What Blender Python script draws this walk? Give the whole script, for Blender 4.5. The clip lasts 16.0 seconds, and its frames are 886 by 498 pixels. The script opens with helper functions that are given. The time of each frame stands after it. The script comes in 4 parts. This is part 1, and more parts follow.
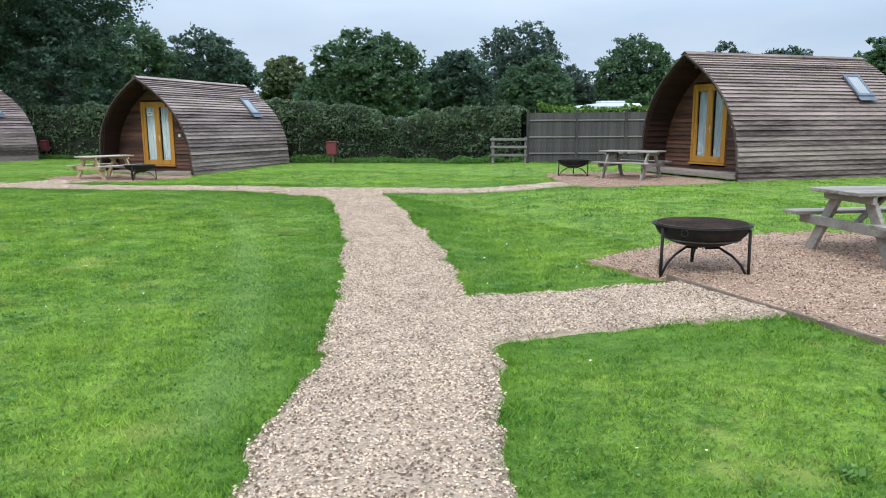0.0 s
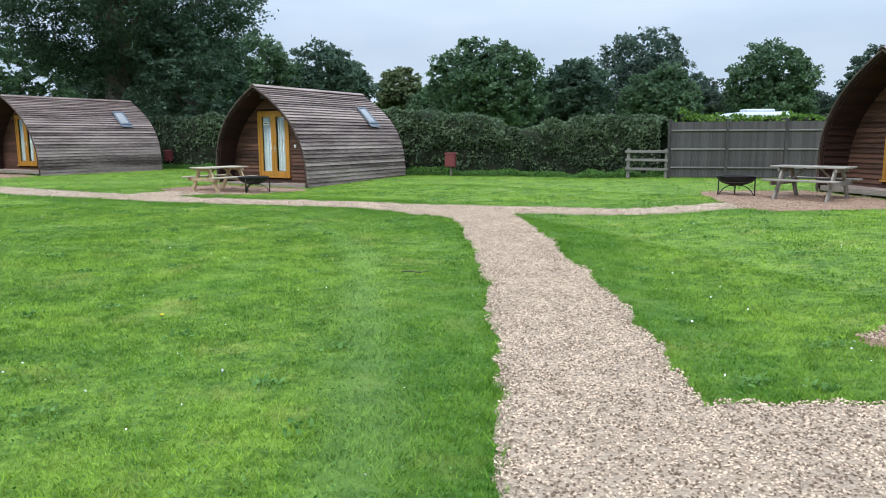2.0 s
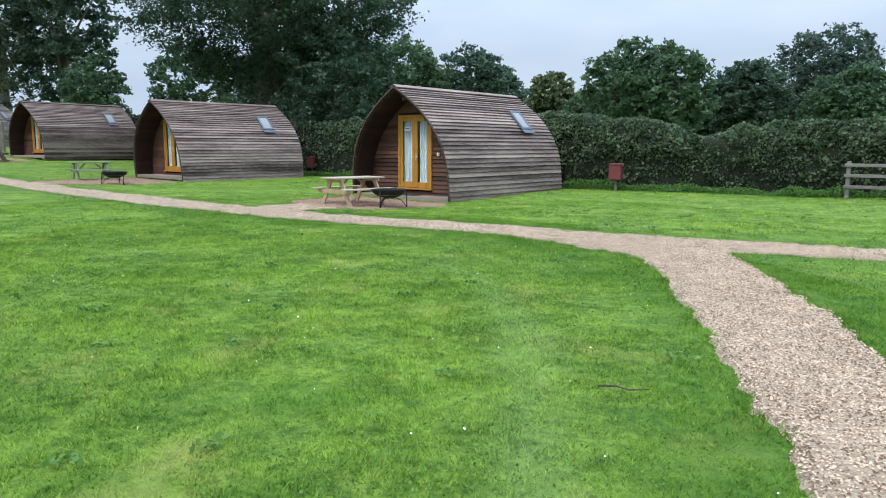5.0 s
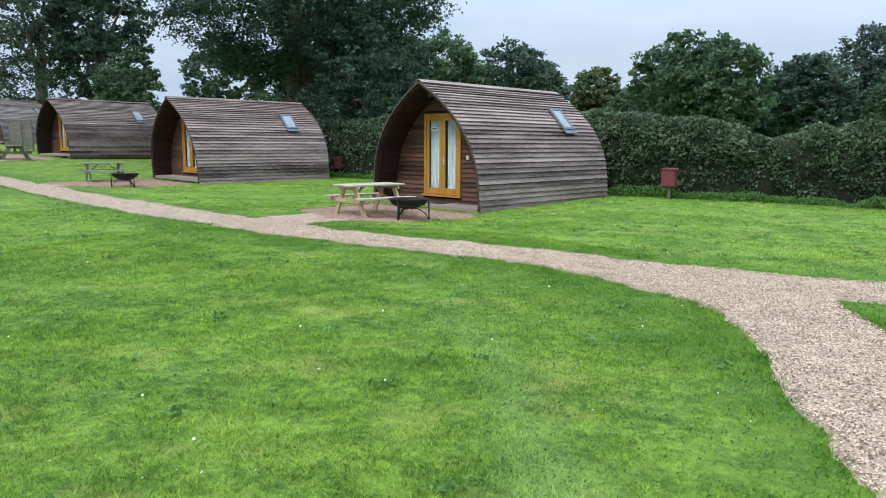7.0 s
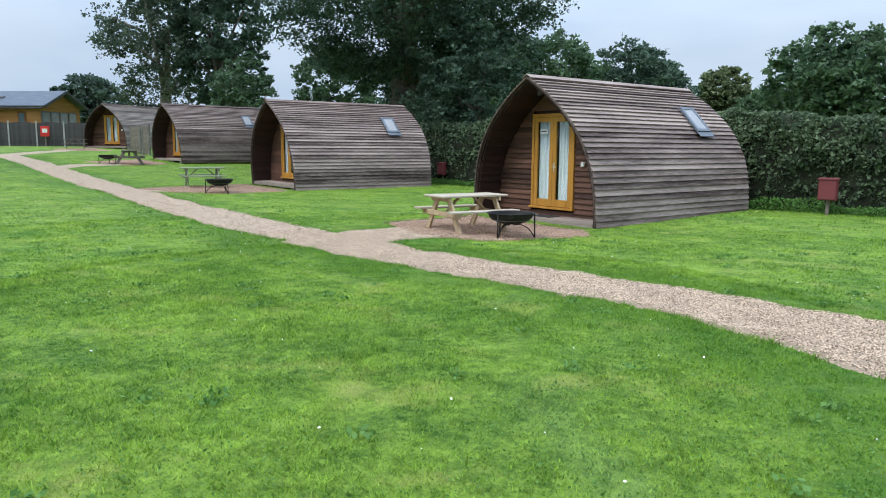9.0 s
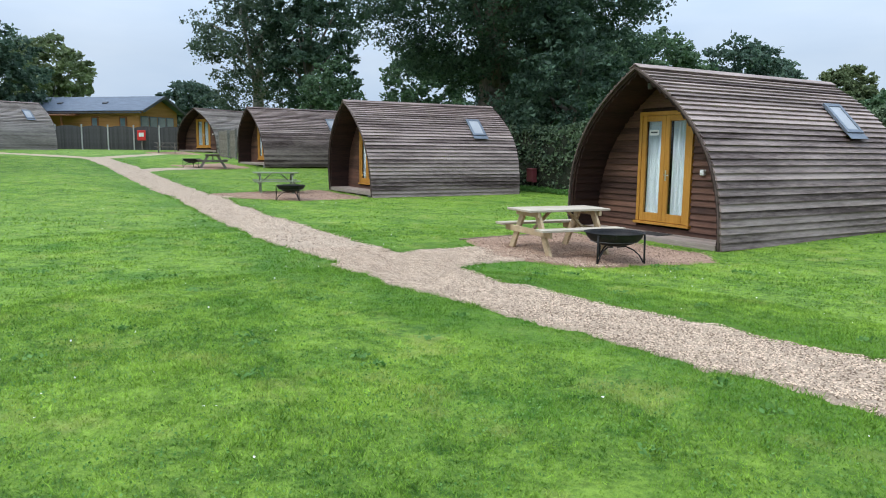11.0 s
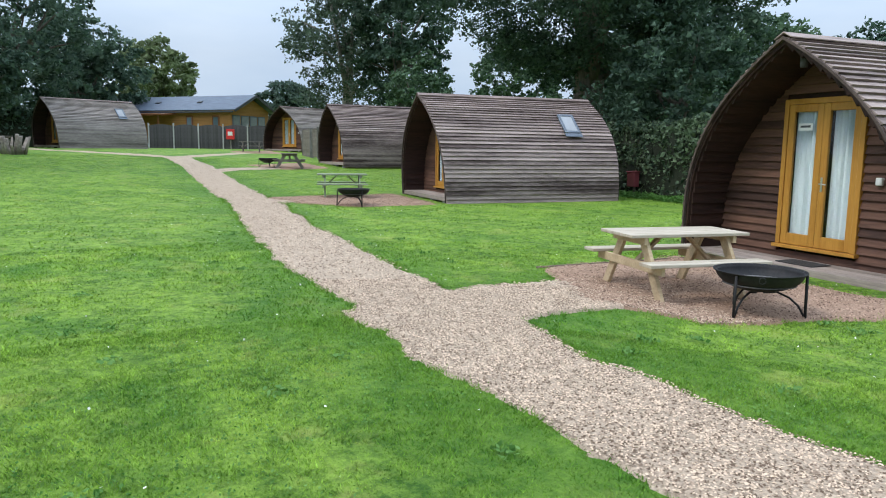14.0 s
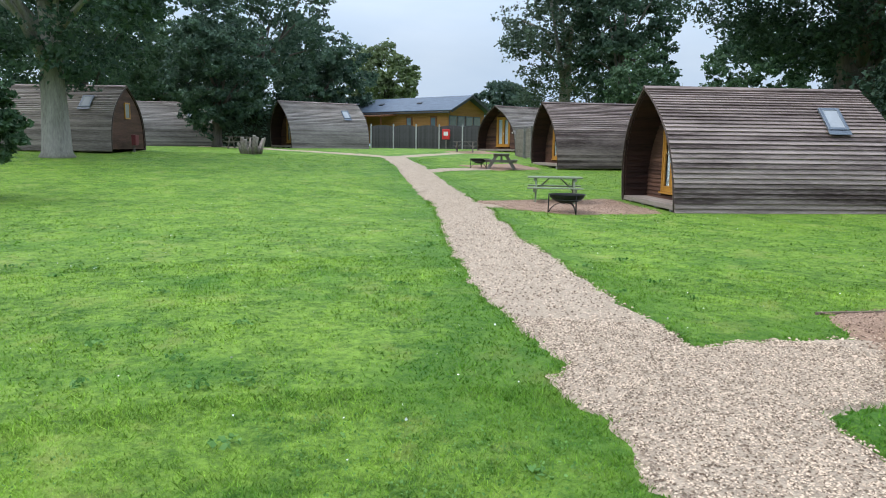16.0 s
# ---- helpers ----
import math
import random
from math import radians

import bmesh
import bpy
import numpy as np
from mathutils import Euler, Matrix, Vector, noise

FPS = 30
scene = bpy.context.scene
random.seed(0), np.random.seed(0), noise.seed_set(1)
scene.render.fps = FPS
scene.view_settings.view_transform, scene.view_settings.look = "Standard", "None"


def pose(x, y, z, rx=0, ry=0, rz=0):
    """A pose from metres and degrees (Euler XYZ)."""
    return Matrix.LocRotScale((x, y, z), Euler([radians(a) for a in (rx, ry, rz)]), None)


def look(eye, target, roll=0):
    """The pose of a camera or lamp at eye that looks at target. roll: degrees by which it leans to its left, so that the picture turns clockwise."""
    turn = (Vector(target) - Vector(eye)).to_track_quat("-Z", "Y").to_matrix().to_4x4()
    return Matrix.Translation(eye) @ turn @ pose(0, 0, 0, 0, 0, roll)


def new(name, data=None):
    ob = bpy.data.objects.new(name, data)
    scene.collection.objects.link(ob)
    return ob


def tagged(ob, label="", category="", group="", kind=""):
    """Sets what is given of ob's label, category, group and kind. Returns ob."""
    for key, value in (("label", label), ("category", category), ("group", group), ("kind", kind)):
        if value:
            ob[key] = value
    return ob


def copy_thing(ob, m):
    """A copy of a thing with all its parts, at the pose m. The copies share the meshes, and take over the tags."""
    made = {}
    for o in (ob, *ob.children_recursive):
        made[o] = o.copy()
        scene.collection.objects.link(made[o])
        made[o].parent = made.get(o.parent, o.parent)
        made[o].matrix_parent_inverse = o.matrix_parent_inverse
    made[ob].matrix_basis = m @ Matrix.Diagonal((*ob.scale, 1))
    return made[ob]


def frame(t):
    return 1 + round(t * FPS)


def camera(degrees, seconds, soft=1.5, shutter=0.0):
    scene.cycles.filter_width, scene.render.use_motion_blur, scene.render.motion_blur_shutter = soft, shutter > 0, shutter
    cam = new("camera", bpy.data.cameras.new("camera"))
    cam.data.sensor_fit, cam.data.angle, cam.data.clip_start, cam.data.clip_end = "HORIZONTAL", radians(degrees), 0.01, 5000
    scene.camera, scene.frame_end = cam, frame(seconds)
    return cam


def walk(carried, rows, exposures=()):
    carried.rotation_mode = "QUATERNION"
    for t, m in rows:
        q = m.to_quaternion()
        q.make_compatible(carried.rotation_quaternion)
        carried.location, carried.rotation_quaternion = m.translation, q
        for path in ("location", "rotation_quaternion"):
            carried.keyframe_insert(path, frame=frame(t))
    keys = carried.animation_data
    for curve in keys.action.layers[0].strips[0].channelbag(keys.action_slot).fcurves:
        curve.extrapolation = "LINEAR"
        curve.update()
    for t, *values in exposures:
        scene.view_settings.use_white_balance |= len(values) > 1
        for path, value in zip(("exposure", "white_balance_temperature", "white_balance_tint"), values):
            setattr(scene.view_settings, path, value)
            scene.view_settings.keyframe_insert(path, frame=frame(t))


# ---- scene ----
cam = camera(63.8, 16.0, soft=1.0)
PATH = [
    (0, (0.003, 0.083, 1.444), (-0.005, 2.054, 1.105), -0.3),
    (0.5, (-0.089, 0.618, 1.44), (-0.2, 2.588, 1.115), -0.3),
    (1, (-0.292, 1.128, 1.419), (-0.481, 3.094, 1.102), -0.2),
    (1.5, (-0.447, 1.655, 1.406), (-0.694, 3.616, 1.097), -0.1),
    (2, (-0.633, 2.161, 1.43), (-0.941, 4.113, 1.122), -0.2),
    (2.5, (-0.825, 2.662, 1.438), (-1.2, 4.603, 1.136), -0.1),
    (3, (-0.969, 3.17, 1.441), (-1.383, 5.104, 1.14), -0.1),
    (3.5, (-1.187, 3.675, 1.435), (-1.661, 5.595, 1.134), 0.0),
    (4, (-1.347, 4.187, 1.428), (-1.892, 6.088, 1.128), 0.0),
    (4.5, (-1.522, 4.732, 1.423), (-2.156, 6.606, 1.132), 0.1),
    (7, (-2.179, 7.536, 1.58), (-2.979, 9.345, 1.283), 0.4),
    (7.5, (-2.371, 8.044, 1.589), (-3.238, 9.822, 1.295), 0.4),
    (8, (-2.574, 8.577, 1.605), (-3.521, 10.314, 1.31), 0.4),
    (8.5, (-2.859, 9.147, 1.586), (-3.884, 10.839, 1.292), 0.3),
    (9, (-3.066, 9.636, 1.561), (-4.137, 11.301, 1.276), 0.4),
    (9.5, (-3.423, 10.197, 1.532), (-4.639, 11.76, 1.256), 0.5),
    (12, (-4.741, 12.449, 1.526), (-6.046, 13.94, 1.254), 0.6),
    (12.5, (-4.999, 12.896, 1.564), (-6.345, 14.35, 1.292), 0.6),
    (13, (-5.275, 13.367, 1.568), (-6.658, 14.786, 1.294), 0.6),
    (13.5, (-5.637, 13.729, 1.555), (-7.056, 15.111, 1.279), 0.7),
    (14, (-5.973, 14.117, 1.536), (-7.438, 15.45, 1.259), 0.7),
    (14.5, (-6.355, 14.419, 1.548), (-7.934, 15.615, 1.271), 0.8),
    (15, (-6.709, 14.655, 1.572), (-8.411, 15.666, 1.291), 0.7),
    (15.5, (-7.1, 14.955, 1.569), (-8.854, 15.873, 1.286), 0.7),
    (16, (-7.511, 15.172, 1.559), (-9.3, 16.019, 1.274), 0.7),
]
walk(cam, [(t, look(eye, target, roll)) for t, eye, target, roll in PATH])

# ---- world, sun, exposure ----
scene.view_settings.exposure = 0.0
SUN_ELEV, SUN_ROT = radians(52), radians(200)
world = bpy.data.worlds.new("overcast_sky")
scene.world = world
world.use_nodes = True
wn, wl = world.node_tree.nodes, world.node_tree.links
wbg = wn["Background"]
sky = wn.new("ShaderNodeTexSky")
sky.sky_type, sky.sun_disc = "NISHITA", False
sky.sun_elevation, sky.sun_rotation = SUN_ELEV, SUN_ROT
sky.dust_density, sky.air_density = 2.0, 1.0
wco = wn.new("ShaderNodeTexCoord")
wmap = wn.new("ShaderNodeMapping")
wmap.inputs["Scale"].default_value = (1.2, 1.2, 4.5)
wno = wn.new("ShaderNodeTexNoise")
wno.inputs["Scale"].default_value, wno.inputs["Detail"].default_value = 2.2, 6
wra = wn.new("ShaderNodeValToRGB")
wra.color_ramp.elements[0].position, wra.color_ramp.elements[1].position = 0.3, 0.72
wra.color_ramp.elements[0].color = (5.25, 6.75, 8.9, 1)
wra.color_ramp.elements[1].color = (7.2, 8.45, 10.1, 1)
wmix = wn.new("ShaderNodeMix")
wmix.data_type = "RGBA"
wmix.inputs["Factor"].default_value = 0.86
wl.new(wco.outputs["Generated"], wmap.inputs["Vector"])
wl.new(wmap.outputs["Vector"], wno.inputs["Vector"])
wl.new(wno.outputs["Fac"], wra.inputs["Fac"])
wl.new(sky.outputs["Color"], wmix.inputs["A"])
wl.new(wra.outputs["Color"], wmix.inputs["B"])
# an overcast sky grows brighter towards the zenith
wsep = wn.new("ShaderNodeSeparateXYZ")
wl.new(wco.outputs["Generated"], wsep.inputs["Vector"])
wup = wn.new("ShaderNodeMapRange")
wup.inputs["From Min"].default_value, wup.inputs["From Max"].default_value = 0.12, 1.0
wup.inputs["To Min"].default_value, wup.inputs["To Max"].default_value = 1.0, 3.5
wl.new(wsep.outputs["Z"], wup.inputs["Value"])
wsc = wn.new("ShaderNodeVectorMath")
wsc.operation = "SCALE"
wl.new(wmix.outputs["Result"], wsc.inputs["Vector"])
wl.new(wup.outputs["Result"], wsc.inputs["Scale"])
wl.new(wsc.outputs["Vector"], wbg.inputs["Color"])
wbg.inputs["Strength"].default_value = 0.1

sun_data = bpy.data.lights.new("sun", "SUN")
sun_data.energy, sun_data.angle, sun_data.color = 1.5, radians(16), (1.0, 0.96, 0.9)
sun = new("sun", sun_data)
sun.matrix_world = look((0, 0, 60), (math.sin(SUN_ROT) * -60 / math.tan(SUN_ELEV) , math.cos(SUN_ROT) * -60 / math.tan(SUN_ELEV), 0))

# ---- materials ----


def mat(name, dark, light, scale=8.0, stretch=(1, 1, 1), rough=0.85, bump=0.3, metal=0.0, island=0.0, objrand=0.0, fine=0.0, spec=0.3, coords="Object", bump_dist=0.02, blotch=1.0):
    """A surface of two tones mixed by noise at two scales, with relief; island and objrand vary it piece by piece."""
    m = bpy.data.materials.new(name)
    m.use_nodes = True
    n, l = m.node_tree.nodes, m.node_tree.links
    b = n["Principled BSDF"]
    b.inputs["Roughness"].default_value, b.inputs["Metallic"].default_value = rough, metal
    b.inputs["Specular IOR Level"].default_value = spec
    co = n.new("ShaderNodeTexCoord")
    mp = n.new("ShaderNodeMapping")
    mp.inputs["Scale"].default_value = stretch
    l.new(co.outputs[coords], mp.inputs["Vector"])
    a = n.new("ShaderNodeTexNoise")
    a.inputs["Scale"].default_value, a.inputs["Detail"].default_value, a.inputs["Roughness"].default_value = scale, 6, 0.65
    l.new(mp.outputs["Vector"], a.inputs["Vector"])
    c = n.new("ShaderNodeTexNoise")
    c.inputs["Scale"].default_value, c.inputs["Detail"].default_value = scale * 0.13, 3
    l.new(mp.outputs["Vector"], c.inputs["Vector"])
    s = n.new("ShaderNodeMath")
    s.operation = "ADD"
    w = n.new("ShaderNodeMath")
    w.operation = "MULTIPLY_ADD"
    w.inputs[1].default_value, w.inputs[2].default_value = blotch, 0.5 - blotch / 2
    l.new(c.outputs["Fac"], w.inputs[0])
    l.new(a.outputs["Fac"], s.inputs[0])
    l.new(w.outputs[0], s.inputs[1])
    top = s.outputs[0]
    for amount, source in ((island, "Random Per Island"), (objrand, "Random")):
        if amount:
            g = n.new("ShaderNodeNewGeometry" if source != "Random" else "ShaderNodeObjectInfo")
            k = n.new("ShaderNodeMath")
            k.operation = "MULTIPLY_ADD"
            k.inputs[1].default_value = amount
            l.new(g.outputs[source], k.inputs[0])
            l.new(top, k.inputs[2])
            o = n.new("ShaderNodeMath")
            o.operation = "SUBTRACT"
            o.inputs[1].default_value = amount / 2
            l.new(k.outputs[0], o.inputs[0])
            top = o.outputs[0]
    r = n.new("ShaderNodeMapRange")
    r.inputs["From Min"].default_value, r.inputs["From Max"].default_value = 0.65, 1.35
    l.new(top, r.inputs["Value"])
    x = n.new("ShaderNodeMix")
    x.data_type = "RGBA"
    x.inputs["A"].default_value, x.inputs["B"].default_value = (*dark, 1), (*light, 1)
    l.new(r.outputs["Result"], x.inputs["Factor"])
    l.new(x.outputs["Result"], b.inputs["Base Color"])
    if bump:
        bp = n.new("ShaderNodeBump")
        bp.inputs["Strength"].default_value, bp.inputs["Distance"].default_value = bump, bump_dist
        l.new(a.outputs["Fac"], bp.inputs["Height"])
        l.new(bp.outputs["Normal"], b.inputs["Normal"])
    return m


def leaf_mat(name, dark, light, scale=0.6, through_light=0.35):
    """Foliage: two greens by island and place, part of the light passing through."""
    m = mat(name, dark, light, scale=scale, rough=0.6, bump=0, island=0.5, spec=0.25)
    n, l = m.node_tree.nodes, m.node_tree.links
    b, out = n["Principled BSDF"], n["Material Output"]
    tr = n.new("ShaderNodeBsdfTranslucent")
    l.new(b.inputs["Base Color"].links[0].from_socket, tr.inputs["Color"])
    mx = n.new("ShaderNodeMixShader")
    mx.inputs["Fac"].default_value = through_light
    l.new(b.outputs["BSDF"], mx.inputs[1])
    l.new(tr.outputs["BSDF"], mx.inputs[2])
    l.new(mx.outputs["Shader"], out.inputs["Surface"])
    return m


def plain(name, colour, rough=0.5, metal=0.0, spec=0.4):
    return mat(name, [c * 0.86 for c in colour], [min(1, c * 1.12) for c in colour], scale=14, rough=rough, metal=metal, bump=0.08, spec=spec, bump_dist=0.004)


LAWN_D, LAWN_L = (0.040, 0.122, 0.008), (0.215, 0.345, 0.036)


def lawn_mat(name, grain, blade, gain):
    """Mown grass: broad dull and bright patches, straw spots and darker tufts, in world space."""
    m = bpy.data.materials.new(name)
    m.use_nodes = True
    n, l = m.node_tree.nodes, m.node_tree.links
    b = n["Principled BSDF"]
    b.inputs["Roughness"].default_value = 0.75
    b.inputs["Specular IOR Level"].default_value = 0.2
    geo = n.new("ShaderNodeNewGeometry")
    mp = n.new("ShaderNodeMapping")
    mp.inputs["Scale"].default_value = (1, 1, 0)
    l.new(geo.outputs["Position"], mp.inputs["Vector"])

    def noise_node(scale, detail, rough=0.6):
        k = n.new("ShaderNodeTexNoise")
        k.inputs["Scale"].default_value, k.inputs["Detail"].default_value, k.inputs["Roughness"].default_value = scale, detail, rough
        l.new(mp.outputs["Vector"], k.inputs["Vector"])
        return k.outputs["Fac"]

    def ramp(source, lo, hi):
        r = n.new("ShaderNodeMapRange")
        r.inputs["From Min"].default_value, r.inputs["From Max"].default_value = lo, hi
        l.new(source, r.inputs["Value"])
        return r.outputs["Result"]

    def mix(f, a, c):
        x = n.new("ShaderNodeMix")
        x.data_type = "RGBA"
        l.new(f, x.inputs["Factor"])
        for key, v in (("A", a), ("B", c)):
            if isinstance(v, tuple):
                x.inputs[key].default_value = (*v, 1)
            else:
                l.new(v, x.inputs[key])
        return x.outputs["Result"]

    def tone(c):
        return tuple(min(0.6, v * gain) for v in c)

    base = mix(ramp(noise_node(0.7, 7, 0.68), 0.42, 0.60), tone(LAWN_D), tone(LAWN_L))
    tufts = mix(ramp(noise_node(2.6, 6, 0.7), 0.42, 0.59), tone((0.024, 0.082, 0.006)), tone((0.25, 0.38, 0.055)))
    fine = mix(ramp(noise_node(grain * 0.45, 6, 0.82), 0.42, 0.60), tone((0.022, 0.066, 0.005)), tone((0.26, 0.39, 0.055)))
    one = n.new("ShaderNodeMix")
    one.data_type = "RGBA"
    one.inputs["Factor"].default_value = 0.5
    l.new(base, one.inputs["A"])
    l.new(tufts, one.inputs["B"])
    two = n.new("ShaderNodeMix")
    two.data_type = "RGBA"
    two.inputs["Factor"].default_value = 0.45
    l.new(one.outputs["Result"], two.inputs["A"])
    l.new(fine, two.inputs["B"])
    straw = mix(ramp(noise_node(1.1, 5, 0.72), 0.55, 0.74), two.outputs["Result"], tone((0.27, 0.30, 0.075)))
    clover = mix(ramp(noise_node(0.42, 6, 0.7), 0.54, 0.66), straw, tone((0.040, 0.135, 0.012)))
    half = n.new("ShaderNodeMix")
    half.data_type = "RGBA"
    half.inputs["Factor"].default_value = 0.5
    l.new(straw, half.inputs["A"])
    l.new(clover, half.inputs["B"])
    worn = n.new("ShaderNodeAttribute")
    worn.attribute_name = "worn"
    lush = n.new("ShaderNodeAttribute")
    lush.attribute_name = "lush"
    edge = mix(lush.outputs["Fac"], half.outputs["Result"], tone((0.042, 0.125, 0.010)))
    track = mix(worn.outputs["Fac"], edge, tone((0.225, 0.33, 0.115)))
    if blade:
        island = n.new("ShaderNodeNewGeometry")
        vary = n.new("ShaderNodeMapRange")
        vary.inputs["To Min"].default_value, vary.inputs["To Max"].default_value = 0.72, 1.25
        l.new(island.outputs["Random Per Island"], vary.inputs["Value"])
        each = n.new("ShaderNodeVectorMath")
        each.operation = "SCALE"
        l.new(track, each.inputs[0])
        l.new(vary.outputs["Result"], each.inputs["Scale"])
        track = each.outputs["Vector"]
    straw = track
    l.new(straw, b.inputs["Base Color"])
    if blade:
        tr = n.new("ShaderNodeBsdfTranslucent")
        l.new(straw, tr.inputs["Color"])
        mx = n.new("ShaderNodeMixShader")
        mx.inputs["Fac"].default_value = 0.22
        l.new(b.outputs["BSDF"], mx.inputs[1])
        l.new(tr.outputs["BSDF"], mx.inputs[2])
        l.new(mx.outputs["Shader"], n["Material Output"].inputs["Surface"])
    else:
        bp = n.new("ShaderNodeBump")
        bp.inputs["Strength"].default_value, bp.inputs["Distance"].default_value = 0.7, 0.04
        l.new(noise_node(grain, 6, 0.8), bp.inputs["Height"])
        l.new(bp.outputs["Normal"], b.inputs["Normal"])
    return m


# ground gain is lower than blade gain: shade between blades put into colour
M_LAWN = lawn_mat("lawn_ground", 22, False, 1.04)
M_BLADE = lawn_mat("grass_blade", 24, True, 1.46)
M_GRAVEL = mat("gravel_bed", (0.09, 0.063, 0.042), (0.68, 0.525, 0.38), scale=50, rough=0.95, bump=0.9, bump_dist=0.015, blotch=0.25)
M_STONE = mat("gravel_stone", (0.15, 0.10, 0.068), (0.70, 0.535, 0.39), scale=3, rough=0.9, bump=0, island=1.05, blotch=0.2)
M_REDSTONE = mat("reddish_stone", (0.11, 0.06, 0.04), (0.52, 0.35, 0.25), scale=3, rough=0.9, bump=0, island=1.1, blotch=0.2)
M_PADSTONE = mat("pad_gravel", (0.11, 0.06, 0.038), (0.50, 0.33, 0.225), scale=55, rough=0.95, bump=0.9, bump_dist=0.015, blotch=0.4)
M_SHINGLE = mat("weathered_cladding", (0.060, 0.038, 0.033), (0.385, 0.298, 0.262), scale=5, stretch=(6, 0.7, 6), rough=0.72, bump=0.4, objrand=0.5, bump_dist=0.008)
M_SILVER = mat("silvered_cladding", (0.11, 0.09, 0.076), (0.38, 0.325, 0.285), scale=5, stretch=(6, 0.7, 6), rough=0.75, bump=0.4, objrand=0.4, bump_dist=0.008)
M_WALLWOOD = mat("stained_wall_board", (0.045, 0.021, 0.014), (0.16, 0.078, 0.050), scale=6, stretch=(0.6, 5, 6), rough=0.7, bump=0.3, objrand=0.4, bump_dist=0.006)
# reddish-brown stain taken down to near black, with the porch recess's shade included
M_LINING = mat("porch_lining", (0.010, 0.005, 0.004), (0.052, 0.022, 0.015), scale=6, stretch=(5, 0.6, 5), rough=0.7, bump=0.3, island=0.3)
M_RIM = mat("arch_rim_wood", (0.04, 0.028, 0.024), (0.12, 0.085, 0.07), scale=9, rough=0.75, bump=0.3)
M_DECK = mat("deck_board", (0.19, 0.15, 0.125), (0.40, 0.33, 0.28), scale=7, stretch=(0.6, 5, 5), rough=0.85, bump=0.3, objrand=0.25)
M_OAKPAINT = mat("golden_oak_frame", (0.34, 0.15, 0.022), (0.52, 0.26, 0.05), scale=10, stretch=(4, 4, 0.5), rough=0.42, bump=0.12)
M_GLASS = bpy.data.materials.new("window_glass")
M_GLASS.use_nodes = True
_b = M_GLASS.node_tree.nodes["Principled BSDF"]
_b.inputs["Transmission Weight"].default_value, _b.inputs["Roughness"].default_value, _b.inputs["IOR"].default_value = 1.0, 0.02, 1.3
_b.inputs["Base Color"].default_value = (0.93, 0.97, 0.98, 1)
M_SKYGLASS = mat("skylight_glass", (0.19, 0.195, 0.2), (0.32, 0.325, 0.33), scale=2, rough=0.12, bump=0, spec=0.6)
M_LEAD = plain("skylight_flashing", (0.13, 0.15, 0.18), rough=0.45, metal=0.3)
M_CURTAIN = mat("white_net_curtain", (0.40, 0.46, 0.48), (0.62, 0.68, 0.70), scale=5, stretch=(3, 3, 0.3), rough=0.9, bump=0.2)
M_CHROME = plain("brushed_chrome", (0.62, 0.62, 0.6), rough=0.28, metal=1.0)
M_WHITE = plain("white_plastic", (0.75, 0.75, 0.72), rough=0.5)
M_DARKGREY = plain("dark_bar", (0.07, 0.07, 0.075), rough=0.7)
M_MAT = mat("doormat_fibre", (0.025, 0.025, 0.025), (0.07, 0.065, 0.06), scale=120, rough=1.0, bump=0.8)
M_PALETOP = mat("sun_bleached_pine", (0.30, 0.245, 0.175), (0.54, 0.47, 0.37), scale=7, stretch=(5, 0.5, 5), rough=0.8, bump=0.25, objrand=0.25)
M_NEWPINE = mat("new_pine", (0.30, 0.215, 0.12), (0.56, 0.43, 0.27), scale=7, stretch=(5, 0.5, 5), rough=0.75, bump=0.25, objrand=0.25)
M_GREYPINE = mat("weathered_pine", (0.14, 0.122, 0.10), (0.37, 0.33, 0.285), scale=7, stretch=(5, 0.5, 5), rough=0.9, bump=0.4, objrand=0.25)
M_GREENPINE = mat("mossy_pine", (0.12, 0.14, 0.085), (0.30, 0.34, 0.23), scale=7, stretch=(5, 0.5, 5), rough=0.9, bump=0.4, objrand=0.2)
M_DARKPINE = mat("dark_pine", (0.10, 0.085, 0.075), (0.26, 0.22, 0.19), scale=7, stretch=(5, 0.5, 5), rough=0.9, bump=0.4, objrand=0.2)
M_IRON = mat("black_iron", (0.010, 0.010, 0.011), (0.035, 0.032, 0.03), scale=18, rough=0.62, bump=0.25, metal=0.35, bump_dist=0.005)
M_RUST = mat("sooty_grill", (0.025, 0.02, 0.018), (0.11, 0.07, 0.05), scale=22, rough=0.85, bump=0.3)
M_ASH = mat("ash_and_embers", (0.03, 0.028, 0.026), (0.22, 0.2, 0.19), scale=30, rough=1.0, bump=0.8)
M_REDBOX = plain("maroon_box_paint", (0.17, 0.035, 0.04), rough=0.55)
M_RED = plain("red_paint", (0.62, 0.03, 0.025), rough=0.45)
M_FENCE = mat("fence_board", (0.034, 0.03, 0.03), (0.105, 0.096, 0.095), scale=8, stretch=(6, 6, 0.5), rough=0.9, bump=0.4, objrand=0.3, island=0.4)
M_RAIL = mat("fence_rail_wood", (0.11, 0.10, 0.092), (0.26, 0.245, 0.225), scale=8, stretch=(0.6, 5, 5), rough=0.9, bump=0.4, objrand=0.2)
M_CONCRETE = mat("concrete_post", (0.30, 0.29, 0.27), (0.5, 0.48, 0.45), scale=20, rough=0.95, bump=0.3)
M_EDGE = mat("edging_board", (0.12, 0.085, 0.06), (0.28, 0.21, 0.16), scale=8, stretch=(5, 0.5, 5), rough=0.9, bump=0.4)
